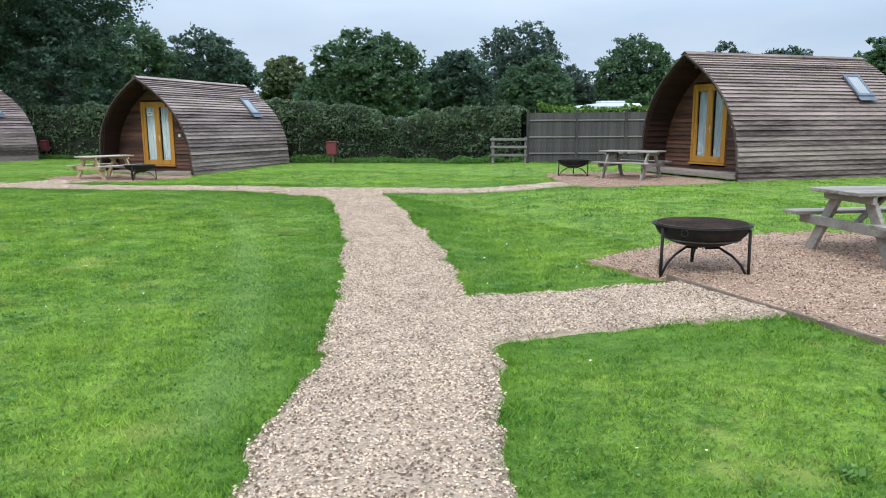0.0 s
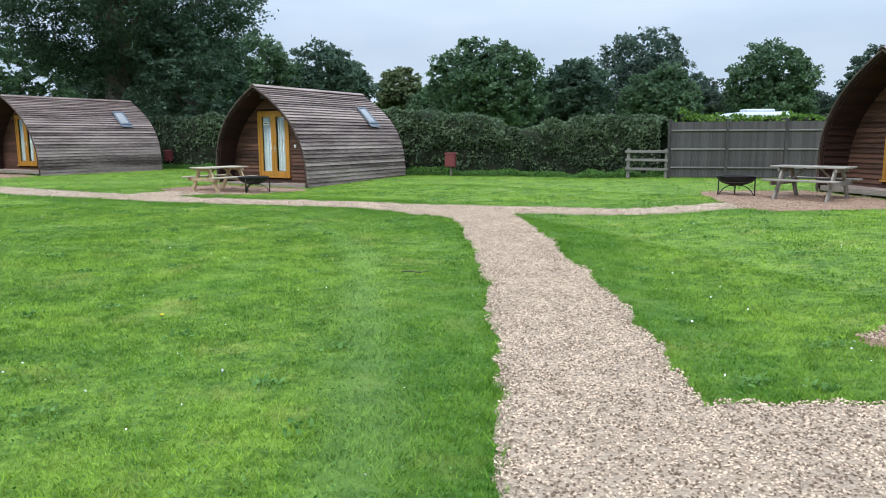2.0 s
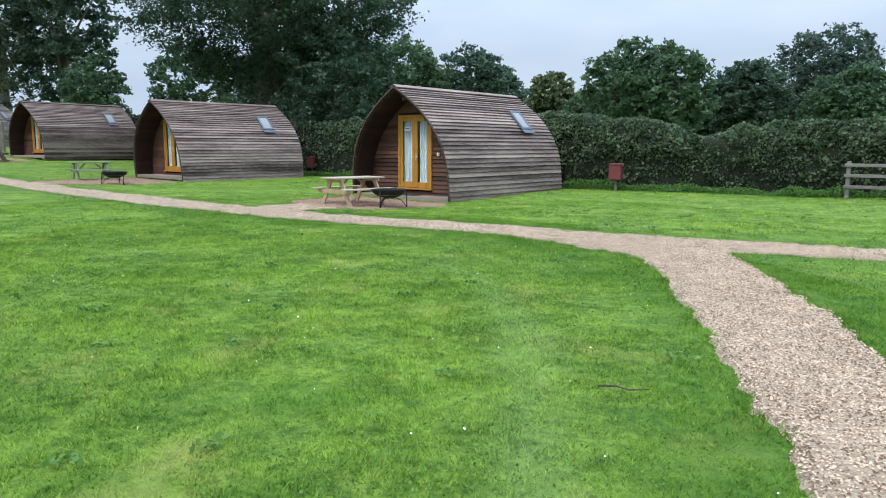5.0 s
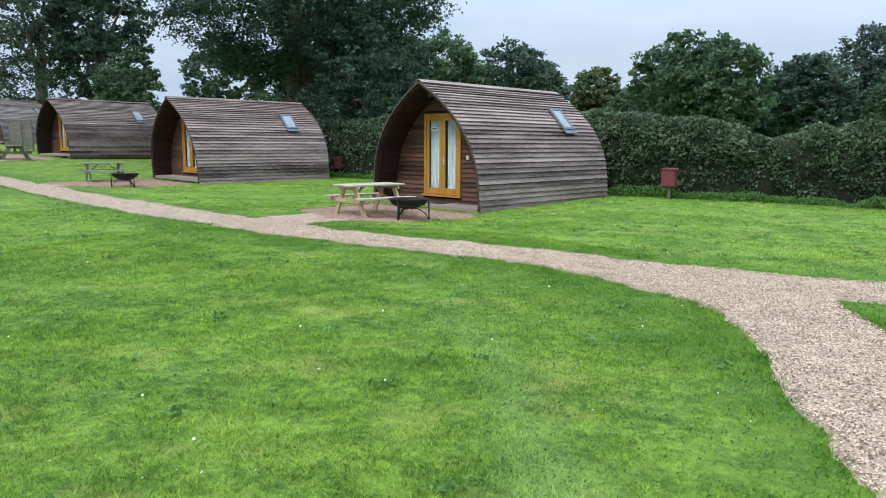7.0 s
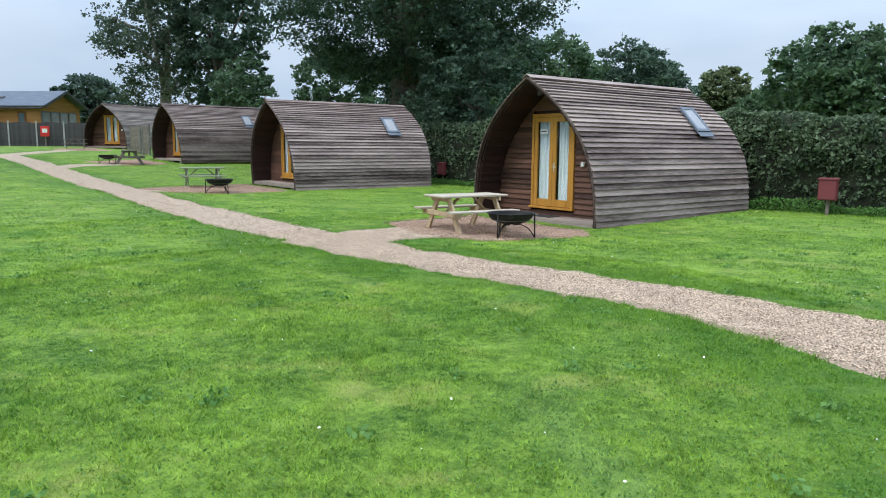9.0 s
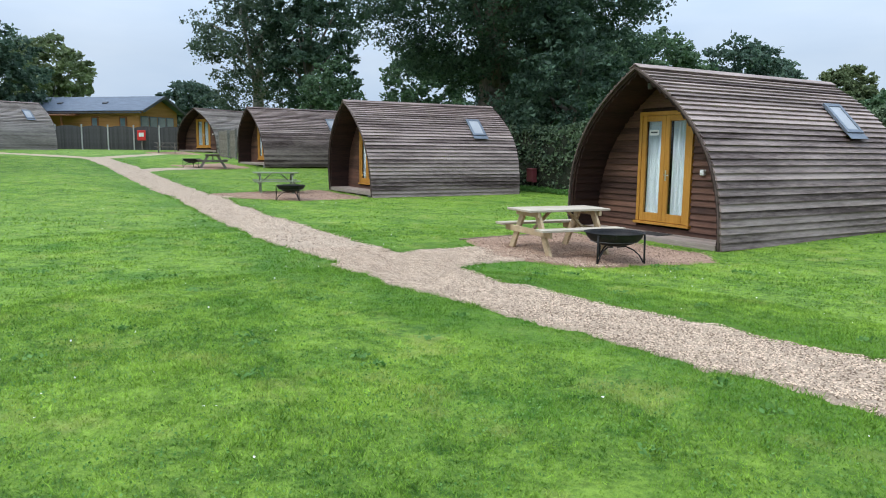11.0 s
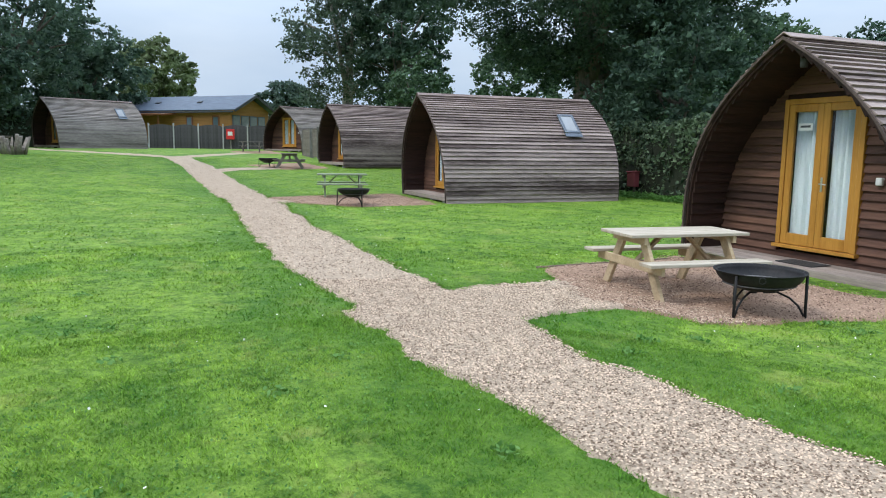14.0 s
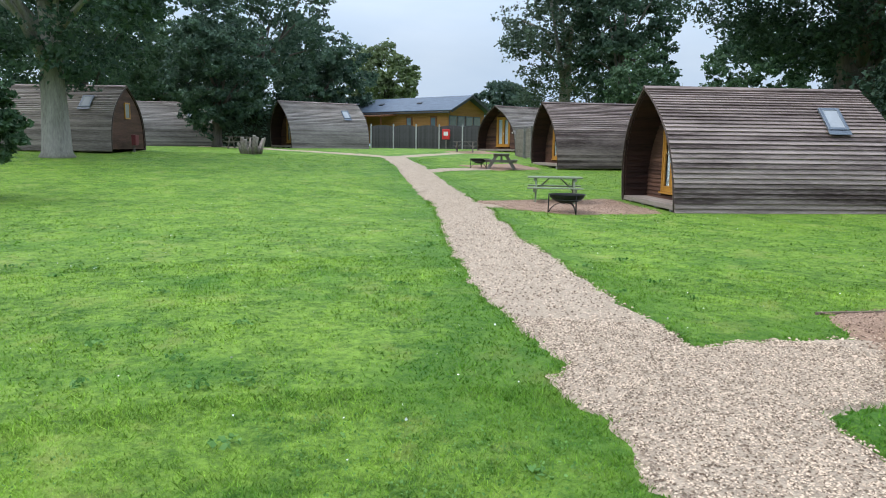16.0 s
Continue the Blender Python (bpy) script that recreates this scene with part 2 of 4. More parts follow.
M_BARK = mat("tree_bark", (0.05, 0.042, 0.035), (0.17, 0.145, 0.12), scale=6, stretch=(2.5, 2.5, 0.5), rough=0.95, bump=0.9, bump_dist=0.05)
M_GREYBARK = mat("grey_bark", (0.13, 0.12, 0.10), (0.34, 0.31, 0.27), scale=6, stretch=(2.5, 2.5, 0.6), rough=0.95, bump=0.8, bump_dist=0.03)
M_OAK = leaf_mat("oak_leaf", (0.024, 0.05, 0.034), (0.098, 0.158, 0.1))
M_DARKLEAF = leaf_mat("dark_leaf", (0.034, 0.066, 0.048), (0.12, 0.185, 0.12))
M_MIDLEAF = leaf_mat("mid_leaf", (0.04, 0.082, 0.042), (0.125, 0.20, 0.10))
M_ASHLEAF = leaf_mat("ash_leaf", (0.045, 0.07, 0.045), (0.13, 0.18, 0.12), through_light=0.4)
M_LIMELEAF = leaf_mat("yellow_green_leaf", (0.075, 0.105, 0.045), (0.20, 0.245, 0.115))
M_FARLEAF = leaf_mat("far_leaf", (0.042, 0.072, 0.055), (0.115, 0.165, 0.12))
M_HEDGE = leaf_mat("hedge_leaf", (0.017, 0.037, 0.02), (0.165, 0.23, 0.12), scale=1.5, through_light=0.25)
M_HEDGETOP = leaf_mat("laurel_leaf", (0.06, 0.13, 0.015), (0.16, 0.28, 0.045))
# near-black colour stands in for the shade deep between hedge leaves
M_CORE = mat("hedge_inner_shade", (0.008, 0.012, 0.006), (0.025, 0.03, 0.016), scale=9, rough=1.0, bump=0.8)
M_ROOF = mat("slate_grey_roof_tile", (0.07, 0.09, 0.12), (0.15, 0.18, 0.225), scale=10, stretch=(1, 6, 1), rough=0.6, bump=0.4)
M_LODGE = mat("larch_cladding", (0.31, 0.14, 0.04), (0.48, 0.235, 0.085), scale=6, stretch=(0.5, 0.5, 7), rough=0.75, bump=0.25)
M_BROWN = plain("brown_door_paint", (0.20, 0.075, 0.03), rough=0.5)
M_CARAVAN = plain("caravan_white_shell", (0.5, 0.55, 0.58), rough=0.35)
M_CARGLASS = plain("tinted_glazing", (0.12, 0.17, 0.2), rough=0.1, spec=0.8)
M_LOG = mat("pale_split_log", (0.13, 0.10, 0.08), (0.42, 0.36, 0.30), scale=9, rough=0.95, bump=0.5, island=0.4)
M_DAISY = plain("white_petal", (0.8, 0.8, 0.76), rough=0.8)
M_YELLOW = plain("yellow_petal", (0.8, 0.62, 0.03), rough=0.7)
M_WEED = leaf_mat("clover_leaf", (0.05, 0.15, 0.02), (0.18, 0.33, 0.09), scale=3)

# ---- small builders ----


def finish(bm, name, material):
    me = bpy.data.meshes.new(name)
    bm.normal_update()
    bm.to_mesh(me)
    bm.free()
    me.materials.append(material)
    return me


def part(name, bm, material, parent, label=""):
    """One mesh object under a thing or a part."""
    ob = new(name, finish(bm, name, material) if isinstance(bm, bmesh.types.BMesh) else bm)
    ob.parent = parent
    return tagged(ob, label)


def thing(name, m, label, category, group="", kind=""):
    ob = new(name)
    ob.matrix_basis = m
    return tagged(ob, label, category, group, kind)


def solo(name, bm, material, m, label, category, group="", kind=""):
    ob = new(name, finish(bm, name, material) if isinstance(bm, bmesh.types.BMesh) else bm)
    ob.matrix_basis = m
    return tagged(ob, label, category, group, kind)


def add_box(bm, size, m=None, bevel=0.0):
    got = bmesh.ops.create_cube(bm, size=1.0, matrix=(m or Matrix()) @ Matrix.Diagonal((*size, 1)))
    if bevel:
        edges = list({e for v in got["verts"] for e in v.link_edges})
        bmesh.ops.bevel(bm, geom=edges, offset=bevel, segments=1, affect="EDGES", profile=0.5)
    return bm


def box(size, m=None, bevel=0.004):
    return add_box(bmesh.new(), size, m, bevel)


def at(x, y, z):
    return Matrix.Translation((x, y, z))


def add_tube(bm, pts, radii, sides=8):
    """A tapered tube along points."""
    rings = []
    for i, p in enumerate(pts):
        p = Vector(p)
        a, b = Vector(pts[max(0, i - 1)]), Vector(pts[min(len(pts) - 1, i + 1)])
        q = Vector((0, 0, 1)).rotation_difference(b - a)
        rings.append([bm.verts.new(p + q @ Vector((math.cos(k * math.tau / sides) * radii[i], math.sin(k * math.tau / sides) * radii[i], 0))) for k in range(sides)])
    for r0, r1 in zip(rings, rings[1:]):
        for k in range(sides):
            f = bm.faces.new((r0[k], r0[(k + 1) % sides], r1[(k + 1) % sides], r1[k]))
            f.smooth = True
    bm.faces.new(rings[0][::-1])
    bm.faces.new(rings[-1])
    return bm


def lathe(bm, profile, sides=32):
    rings = [[bm.verts.new((r * math.cos(k * math.tau / sides), r * math.sin(k * math.tau / sides), z)) for k in range(sides)] for r, z in profile]
    for r0, r1 in zip(rings, rings[1:]):
        for k in range(sides):
            f = bm.faces.new((r0[k], r0[(k + 1) % sides], r1[(k + 1) % sides], r1[k]))
            f.smooth = True
    return bm


def np_mesh(name, verts, faces, material, smooth=False):
    """A mesh from arrays: faces all of one size."""
    me = bpy.data.meshes.new(name)
    n, k = faces.shape
    me.vertices.add(len(verts))
    me.vertices.foreach_set("co", np.ascontiguousarray(verts, np.float32).ravel())
    me.loops.add(n * k)
    me.loops.foreach_set("vertex_index", np.ascontiguousarray(faces, np.int32).ravel())
    me.polygons.add(n)
    me.polygons.foreach_set("loop_start", np.arange(0, n * k, k, dtype=np.int32))
    me.polygons.foreach_set("use_smooth", np.full(n, smooth))
    me.update(calc_edges=True)
    me.materials.append(material)
    return me


def fuzz(x, y, size, seed=0):
    """Smooth random values from -1 to 1 over the plane."""
    x, y = np.asarray(x, float) / size, np.asarray(y, float) / size
    ix, iy = np.floor(x).astype(np.int64), np.floor(y).astype(np.int64)
    fx, fy = x - ix, y - iy
    fx, fy = fx * fx * (3 - 2 * fx), fy * fy * (3 - 2 * fy)

    def h(a, b):
        v = np.sin(a * 127.1 + b * 311.7 + seed * 74.7) * 43758.5453
        return (v - np.floor(v)) * 2 - 1

    return (h(ix, iy) * (1 - fx) + h(ix + 1, iy) * fx) * (1 - fy) + (h(ix, iy + 1) * (1 - fx) + h(ix + 1, iy + 1) * fx) * fy


def ease(a, b, v):
    u = np.clip((np.asarray(v, float) - a) / (b - a), 0, 1)
    return u * u * (3 - 2 * u)


def rise(x, y):
    """The lie of the land: level by the walk, up a little to the east, and up a bank to the west."""
    x, y = np.asarray(x, float), np.asarray(y, float)
    return 0.1 * ease(0.5, 3, x) - 0.115 * np.exp(-((x + 8.5) ** 2 + (y - 23) ** 2) / 16) + 1.35 * ease(-20, -58, x)


def ground_z(x, y):
    return float(rise(x, y))


def on_ground(x, y, a=0.0, dz=0.0):
    """A pose on the ground with local +y pointing a degrees east of north."""
    return pose(x, y, ground_z(x, y) + dz, 0, 0, -a)


# ---- paths and pads ----
WAYS = [
    ([(-0.3, -8), (-0.3, 2.5), (-0.25, 4.4), (-0.36, 5.6), (-0.45, 7), (-0.75, 9.3), (-1.12, 11.3), (-1.45, 13), (-1.75, 14.6), (-2.1, 16.2)], 0.56),
    ([(3.4, 16.75), (1.5, 16.35), (0, 16.3), (-2, 16.3), (-4.4, 16.85), (-7, 17.45), (-9.5, 18.0)], 0.57),
    ([(-9.5, 18.0), (-11.5, 18.75), (-14, 19.45), (-17.7, 20.8), (-23.4, 23.2), (-31.5, 25.8), (-38, 27.9), (-44, 29.4)], 0.66),
    ([(-0.2, 5.2), (0.7, 5.45), (1.6, 5.55), (2.6, 5.6)], 0.62),
    ([(-11.0, 18.4), (-10.95, 19.8), (-10.6, 21.2)], 0.72),
    ([(-24.0, 23.4), (-23.6, 24.6)], 0.6),
    ([(-35.4, 27.0), (-36.2, 29.0), (-36.6, 31)], 0.5),
    ([(-44, 29.4), (-47.0, 27.6), (-50.5, 25.2), (-55, 22.9), (-60, 21.5)], 0.45),
    ([(-44, 29.4), (-46.0, 32.0), (-48.5, 35.5)], 0.45),
    ([(-1.75, 14.2), (-2.3, 15.3), (-4.2, 16.65)], 0.5),
]
PADS = [
    [(1.95, 6.3), (1.45, 7.35), (2.1, 7.85), (4.3, 8.85), (7.2, 8.4), (6.6, 3.6), (3.0, 3.7)],
    [(-12.1, 21.5), (-11.5, 23.9), (-8.4, 23.2), (-7.9, 22.4), (-9.2, 20.4), (-10.6, 20.4)],
    [(-24.9, 24.3), (-24.5, 28.7), (-20.9, 27.5), (-21.3, 24.9), (-23, 24.2)],
    [(2.7, 16.2), (3.2, 15.6), (6.6, 16.9), (5.4, 20.6), (2.8, 20.2)],
    [(-38.4, 30.6), (-39.5, 34.4), (-36.3, 34.0), (-35.8, 31.2)],
    [(-50.6, 35.6), (-52.0, 39.2), (-48.0, 38.2), (-48.2, 35.6)],
]


def way_gap(x, y, ways):
    d = np.full(np.shape(x), 1e3)
    for pts, half in ways:
        for (ax, ay), (bx, by) in zip(pts, pts[1:]):
            ux, uy = bx - ax, by - ay
            t = np.clip(((x - ax) * ux + (y - ay) * uy) / (ux * ux + uy * uy), 0, 1)
            d = np.minimum(d, np.hypot(x - ax - t * ux, y - ay - t * uy) - half)
    return d


def pad_gap(x, y, pads):
    d = np.full(np.shape(x), 1e3)
    for poly in pads:
        inside, edge = np.zeros(np.shape(x), bool), np.full(np.shape(x), 1e3)
        for (ax, ay), (bx, by) in zip(poly, poly[1:] + poly[:1]):
            ux, uy = bx - ax, by - ay
            t = np.clip(((x - ax) * ux + (y - ay) * uy) / (ux * ux + uy * uy), 0, 1)
            edge = np.minimum(edge, np.hypot(x - ax - t * ux, y - ay - t * uy))
            inside ^= ((ay > y) != (by > y)) & (x < ux * (y - ay) / ((by - ay) or 1e-9) + ax)
        d = np.minimum(d, np.where(inside, -edge, edge))
    return d


def ragged(x, y):
    return 0.055 * fuzz(x, y, 0.55, 3) + 0.045 * fuzz(x, y, 0.2, 4) + 0.03 * fuzz(x, y, 0.09, 5)


def bare(x, y):
    """Below 0 on gravel, above 0 on grass: the distance from the worn edge."""
    return np.minimum(way_gap(x, y, WAYS), pad_gap(x, y, PADS)) + ragged(x, y)


def lines(parts):
    return np.unique(np.concatenate([np.arange(a, b, s) for a, b, s in parts] + [[parts[-1][1]]]).round(4))


TRACK = [([(-1.2, 3.4), (-1.58, 5.44), (-1.93, 6.96), (-2.47, 8.74), (-3.0, 10.6), (-3.65, 12.0), (-4.1, 12.8), (-5.11, 13.81)], 0.0)]


def trodden(x, y):
    """How far a mower's wheel has paled the grass, 0 to 0.4."""
    return 0.4 * ease(-6.2, -3.4, x) * ease(0.32, 0.02, way_gap(x, y, TRACK) + 0.12 * fuzz(x, y, 0.7, 31)) * (0.65 + 0.35 * fuzz(x, y, 1.3, 32))


def set_worn(me):
    co = np.empty(len(me.vertices) * 3, np.float32)
    me.vertices.foreach_get("co", co)
    co = co.reshape(-1, 3)
    a = me.attributes.new("worn", "FLOAT", "POINT")
    a.data.foreach_set("value", trodden(co[:, 0], co[:, 1]).astype(np.float32))
    b = me.attributes.new("lush", "FLOAT", "POINT")
    near = way_gap(co[:, 0], co[:, 1], WAYS) + 0.7 * fuzz(co[:, 0], co[:, 1], 1.7, 33) + 0.3 * fuzz(co[:, 0], co[:, 1], 0.5, 34)
    b.data.foreach_set("value", (0.5 * ease(1.3, 0.1, near)).astype(np.float32))
    return me


xs = lines([(-2000, -400, 200), (-400, -120, 20), (-120, -64, 2), (-64, -26, 0.8), (-26, 8, 0.2), (8, 30, 1), (30, 100, 8), (100, 400, 40), (400, 2000, 200)])
ys = lines([(-2000, -400, 200), (-400, -40, 20), (-40, 0, 2), (0, 28, 0.2), (28, 32, 0.4), (32, 60, 1), (60, 120, 6), (120, 400, 40), (400, 2000, 200)])
gx, gy = np.meshgrid(xs, ys)
gz = rise(gx, gy) + 0.012 * fuzz(gx, gy, 1.6, 1)
idx = np.arange(gx.size).reshape(gx.shape)
quads = np.stack([idx[:-1, :-1], idx[:-1, 1:], idx[1:, 1:], idx[1:, :-1]], -1).reshape(-1, 4)
solo("ground", set_worn(np_mesh("ground", np.stack([gx, gy, gz], -1).reshape(-1, 3), quads, M_LAWN, True)), None, Matrix(), "mown green lawn with paler worn patches", "lawn", kind="structure")


def gravel_sheet(name, x0, x1, y0, y1, step, test, material, label, lift):
    ax, ay = np.arange(x0, x1, step), np.arange(y0, y1, step)
    X, Y = np.meshgrid(ax, ay)
    gap = test(X, Y)
    keep = gap < 0.12
    show = ease(0.07, -0.07, gap)
    Z = rise(X, Y) + 0.012 * fuzz(X, Y, 1.6, 1) - 0.02 * (1 - show) + (lift + 0.012 * fuzz(X, Y, 0.35, 8) + 0.008 * fuzz(X, Y, 0.12, 9)) * show
    ii = np.arange(X.size).reshape(X.shape)
    q = np.stack([ii[:-1, :-1], ii[:-1, 1:], ii[1:, 1:], ii[1:, :-1]], -1)
    q = q[keep[:-1, :-1] & keep[1:, 1:] & keep[:-1, 1:] & keep[1:, :-1]]
    used, q = np.unique(q, return_inverse=True)
    v = np.stack([X, Y, Z], -1).reshape(-1, 3)[used]
    return solo(name, np_mesh(name, v, q.reshape(-1, 4), material, True), None, Matrix(), label, "path", kind="structure")


gravel_sheet("path", -61, 4.2, -3, 37, 0.07, lambda x, y: way_gap(x, y, WAYS) + ragged(x, y), M_GRAVEL, "pale pinkish gravel footpath with ragged grass edges", 0.028)
gravel_sheet("pavement", -53, 7.5, 3.5, 40, 0.07, lambda x, y: pad_gap(x, y, PADS) + ragged(x, y), M_PADSTONE, "reddish-brown gravel standing in front of the pods", 0.033)

# ---- pods ----
HALF, APEX, LONG, RECESS = 1.93, 3.15, 5.8, 0.72


def arch_x(z):
    return HALF * (1 - (max(0.0, z) / APEX) ** 3)


def rake(z):
    """How far the front edge leans out at a height."""
    return -0.2 * max(0.0, z) / APEX


def arch(n, inset=0.0):
    """Points (x, z) from the right foot over the ridge to the left foot, evenly spaced."""
    raw = [(arch_x(APEX * (1 - (1 - i / 400) ** 1.6)), APEX * (1 - (1 - i / 400) ** 1.6)) for i in range(401)]
    run = [0.0]
    for (a, b), (c, d) in zip(raw, raw[1:]):
        run.append(run[-1] + math.hypot(c - a, d - b))
    half = []
    for k in range(n + 1):
        s = run[-1] * k / n
        j = max(i for i in range(401) if run[i] <= s + 1e-9)
        half.append(raw[j])
    out = []
    for i, (x, z) in enumerate(half):
        a, b = half[max(0, i - 1)], half[min(n, i + 1)]
        d = math.hypot(b[0] - a[0], b[1] - a[1])
        nx, nz = (b[1] - a[1]) / d, -(b[0] - a[0]) / d
        out.append((max(0.0, x - nx * inset), z - nz * inset))
    out[-1] = (0.0, APEX - inset * 1.15)
    return out


def make_pod():
    """A timber pod with a pointed-arch shell of lapped boards; local origin at the front's middle, +y to the rear."""
    pod = thing("camping_pod", Matrix(), "timber camping pod with lapped weathered grey-brown boards", "cabin", "row of camping pods")
    rows = 32
    pts = arch(rows)
    for side in (1, -1):
        for i in range(rows):
            (x0, z0), (x1, z1) = pts[i], pts[i + 1]
            d = math.hypot(x1 - x0, z1 - z0)
            nx, nz = (z1 - z0) / d, -(x1 - x0) / d
            nx, nz = abs(nx), abs(nz)
            rnd = random.Random(i * 7 + side)
            bm = bmesh.new()
            rings = []
            out0, out1 = 0.056, 0.004
            for k in range(7):
                y = rake((z0 + z1) / 2) * (1 - k / 6) + LONG * k / 6 - 0.015 * rnd.random() * (k == 0)
                j = 0.006 * (rnd.random() - 0.5)
                prof = [(x0 - nx * 0.006, z0 - nz * 0.006), (x0 + nx * (out0 + j), z0 + nz * (out0 + j) - 0.018), (x1 + nx * (out1 + j), z1 + nz * out1), (x1 - nx * 0.012, z1 - nz * 0.012)]
                rings.append([bm.verts.new((side * px, y, pz)) for px, pz in prof])
            for r0, r1 in zip(rings, rings[1:]):
                for k in range(4):
                    f = (r0[k], r0[(k + 1) % 4], r1[(k + 1) % 4], r1[k])
                    bm.faces.new(f if side > 0 else f[::-1])
            bm.faces.new(rings[0][::-1] if side > 0 else rings[0])
            bm.faces.new(rings[-1] if side > 0 else rings[-1][::-1])
            part("board", bm, M_SHINGLE, pod)
    # inner shell
    inner = arch(24, 0.03)
    deep = arch(24, 0.075)
    loop_o = [(x, z) for x, z in inner] + [(-x, z) for x, z in inner[-2::-1]]
    loop_i = [(x, z) for x, z in deep] + [(-x, z) for x, z in deep[-2::-1]]
    bm = bmesh.new()
    ys_ = (0.012, LONG - 0.012)
    vo = [[bm.verts.new((x, y + rake(z) * (y < 1), z)) for x, z in loop_o] for y in ys_]
    vi = [[bm.verts.new((x, y + rake(z) * (y < 1), z)) for x, z in loop_i] for y in ys_]
    for i in range(len(loop_o) - 1):
        bm.faces.new((vo[0][i], vo[0][i + 1], vo[1][i + 1], vo[1][i]))
        bm.faces.new((vi[0][i + 1], vi[0][i], vi[1][i], vi[1][i + 1]))
        bm.faces.new((vo[0][i + 1], vo[0][i], vi[0][i], vi[0][i + 1]))
        bm.faces.new((vo[1][i], vo[1][i + 1], vi[1][i + 1], vi[1][i]))
    part("shell", bm, M_LINING, pod, "reddish-brown inner shell with porch shade in its colour")
    # porch lining boards
    lin = arch(22, 0.078)
    for side in (1, -1):
        for (x0, z0), (x1, z1) in zip(lin, lin[1:]):
            d = math.hypot(x1 - x0, z1 - z0)
            nx, nz = abs(z1 - z0) / d, abs(x1 - x0) / d
            prof = [(x0, z0), (x0 - nx * 0.048, z0 - nz * 0.048), (x1 - nx * 0.006, z1 - nz * 0.006), (x1, z1)]
            bm = bmesh.new()
            r = [[bm.verts.new((side * px, y + rake(pz) * (y < 0.1), pz)) for px, pz in prof] for y in (0.05, RECESS - 0.004)]
            for k in range(4):
                f = (r[0][k], r[0][(k + 1) % 4], r[1][(k + 1) % 4], r[1][k])
                bm.faces.new(f[::-1] if side > 0 else f)
            bm.faces.new(r[0] if side > 0 else r[0][::-1])
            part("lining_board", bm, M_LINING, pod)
    # rims front and rear
    for y0, nm in ((-0.035, "front_rim"), (LONG, "rear_rim")):
        o, n = arch(30, -0.006), arch(30, 0.024)
        o[-1], n[-1] = (0.0, APEX + 0.012), (0.0, APEX - 0.032)
        lo = o + [(-x, z) for x, z in o[-2::-1]]
        li = n + [(-x, z) for x, z in n[-2::-1]]
        bm = bmesh.new()
        g = [[bm.verts.new((x, y + rake(z) * (y0 < 1), z)) for x, z in lp] for lp in (lo, li) for y in (y0, y0 + 0.04)]
        for i in range(len(lo) - 1):
            for a, b in ((0, 1), (1, 3), (3, 2), (2, 0)):
                bm.faces.new((g[a][i], g[a][i + 1], g[b][i + 1], g[b][i]))
        part(nm, bm, M_RIM, pod, "dark curved bargeboard")
    # ridge cap
    bm = bmesh.new()
    for s in (1, -1):
        add_box(bm, (0.16, LONG + 0.24, 0.018), Matrix.Translation((s * 0.07, LONG / 2 - 0.11, APEX + 0.022)) @ pose(0, 0, 0, 0, s * 28, 0), 0.004)
    part("ridge_cap", bm, M_SHINGLE, pod)
    # front wall of lapped boards round the doorway
    door_w, door_h, sill = 1.34, 2.06, 0.36
    row, z = 0.118, 0.13
    while z < APEX - 0.3:
        z1 = min(z + row + 0.015, APEX - 0.2)
        half = arch_x(z1) - 0.085
        spans = [(-half, half)]
        if z1 > sill + 0.01 and z < sill + door_h:
            spans = [(-half, -door_w / 2 - 0.001), (door_w / 2 + 0.001, half)]
        for a, b in spans:
            if b - a < 0.05:
                continue
            bm = bmesh.new()
            c = [(a, z), (b, z), (b, z1), (a, z1)]
            f = [bm.verts.new((x, RECESS - (0.05 if zz == z else 0.004), zz)) for x, zz in c]
            k = [bm.verts.new((x, RECESS + 0.02, zz)) for x, zz in c]
            bm.faces.new(f)
            bm.faces.new(k[::-1])
            for q in range(4):
                bm.faces.new((f[(q + 1) % 4], f[q], k[q], k[(q + 1) % 4]))
            part("board", bm, M_WALLWOOD, pod)
        z += row
    bm = bmesh.new()
    for a, b, z0, z1 in ((-1.42, -door_w / 2 - 0.002, 0.1, 1.9), (door_w / 2 + 0.002, 1.42, 0.1, 1.9), (-0.9, 0.9, sill + door_h + 0.002, 2.5)):
        add_box(bm, (b - a, 0.03, z1 - z0), at((a + b) / 2, RECESS + 0.045, (z0 + z1) / 2))
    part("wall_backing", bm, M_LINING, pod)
    # rear wall
    bm = bmesh.new()
    z = 0.05
    while z < APEX - 0.12:
        z1 = min(z + 0.118, APEX - 0.06)
        half = arch_x(z1) - 0.05
        if half > 0.02:
            add_box(bm, (half * 2, 0.03, z1 - z + 0.012), Matrix.Translation((0, LONG - 0.06, (z + z1) / 2)) @ pose(0, 0, 0, 6, 0, 0))
        z += 0.118
    part("rear_wall", bm, M_WALLWOOD, pod, "reddish-brown lapped rear wall")
    # door
    bm = bmesh.new()
    for sx in (-1, 1):
        add_box(bm, (0.075, 0.11, door_h), at(sx * (door_w / 2 - 0.0375), RECESS - 0.02, sill + door_h / 2), 0.005)
    add_box(bm, (door_w - 0.152, 0.11, 0.075), at(0, RECESS - 0.02, sill + door_h - 0.0375), 0.005)
    add_box(bm, (door_w + 0.06, 0.15, 0.05), at(0, RECESS - 0.045, sill - 0.026), 0.006)
    frame_ob = part("door_frame", bm, M_OAKPAINT, pod, "golden oak French door frame")
    lw = (door_w - 0.15) / 2
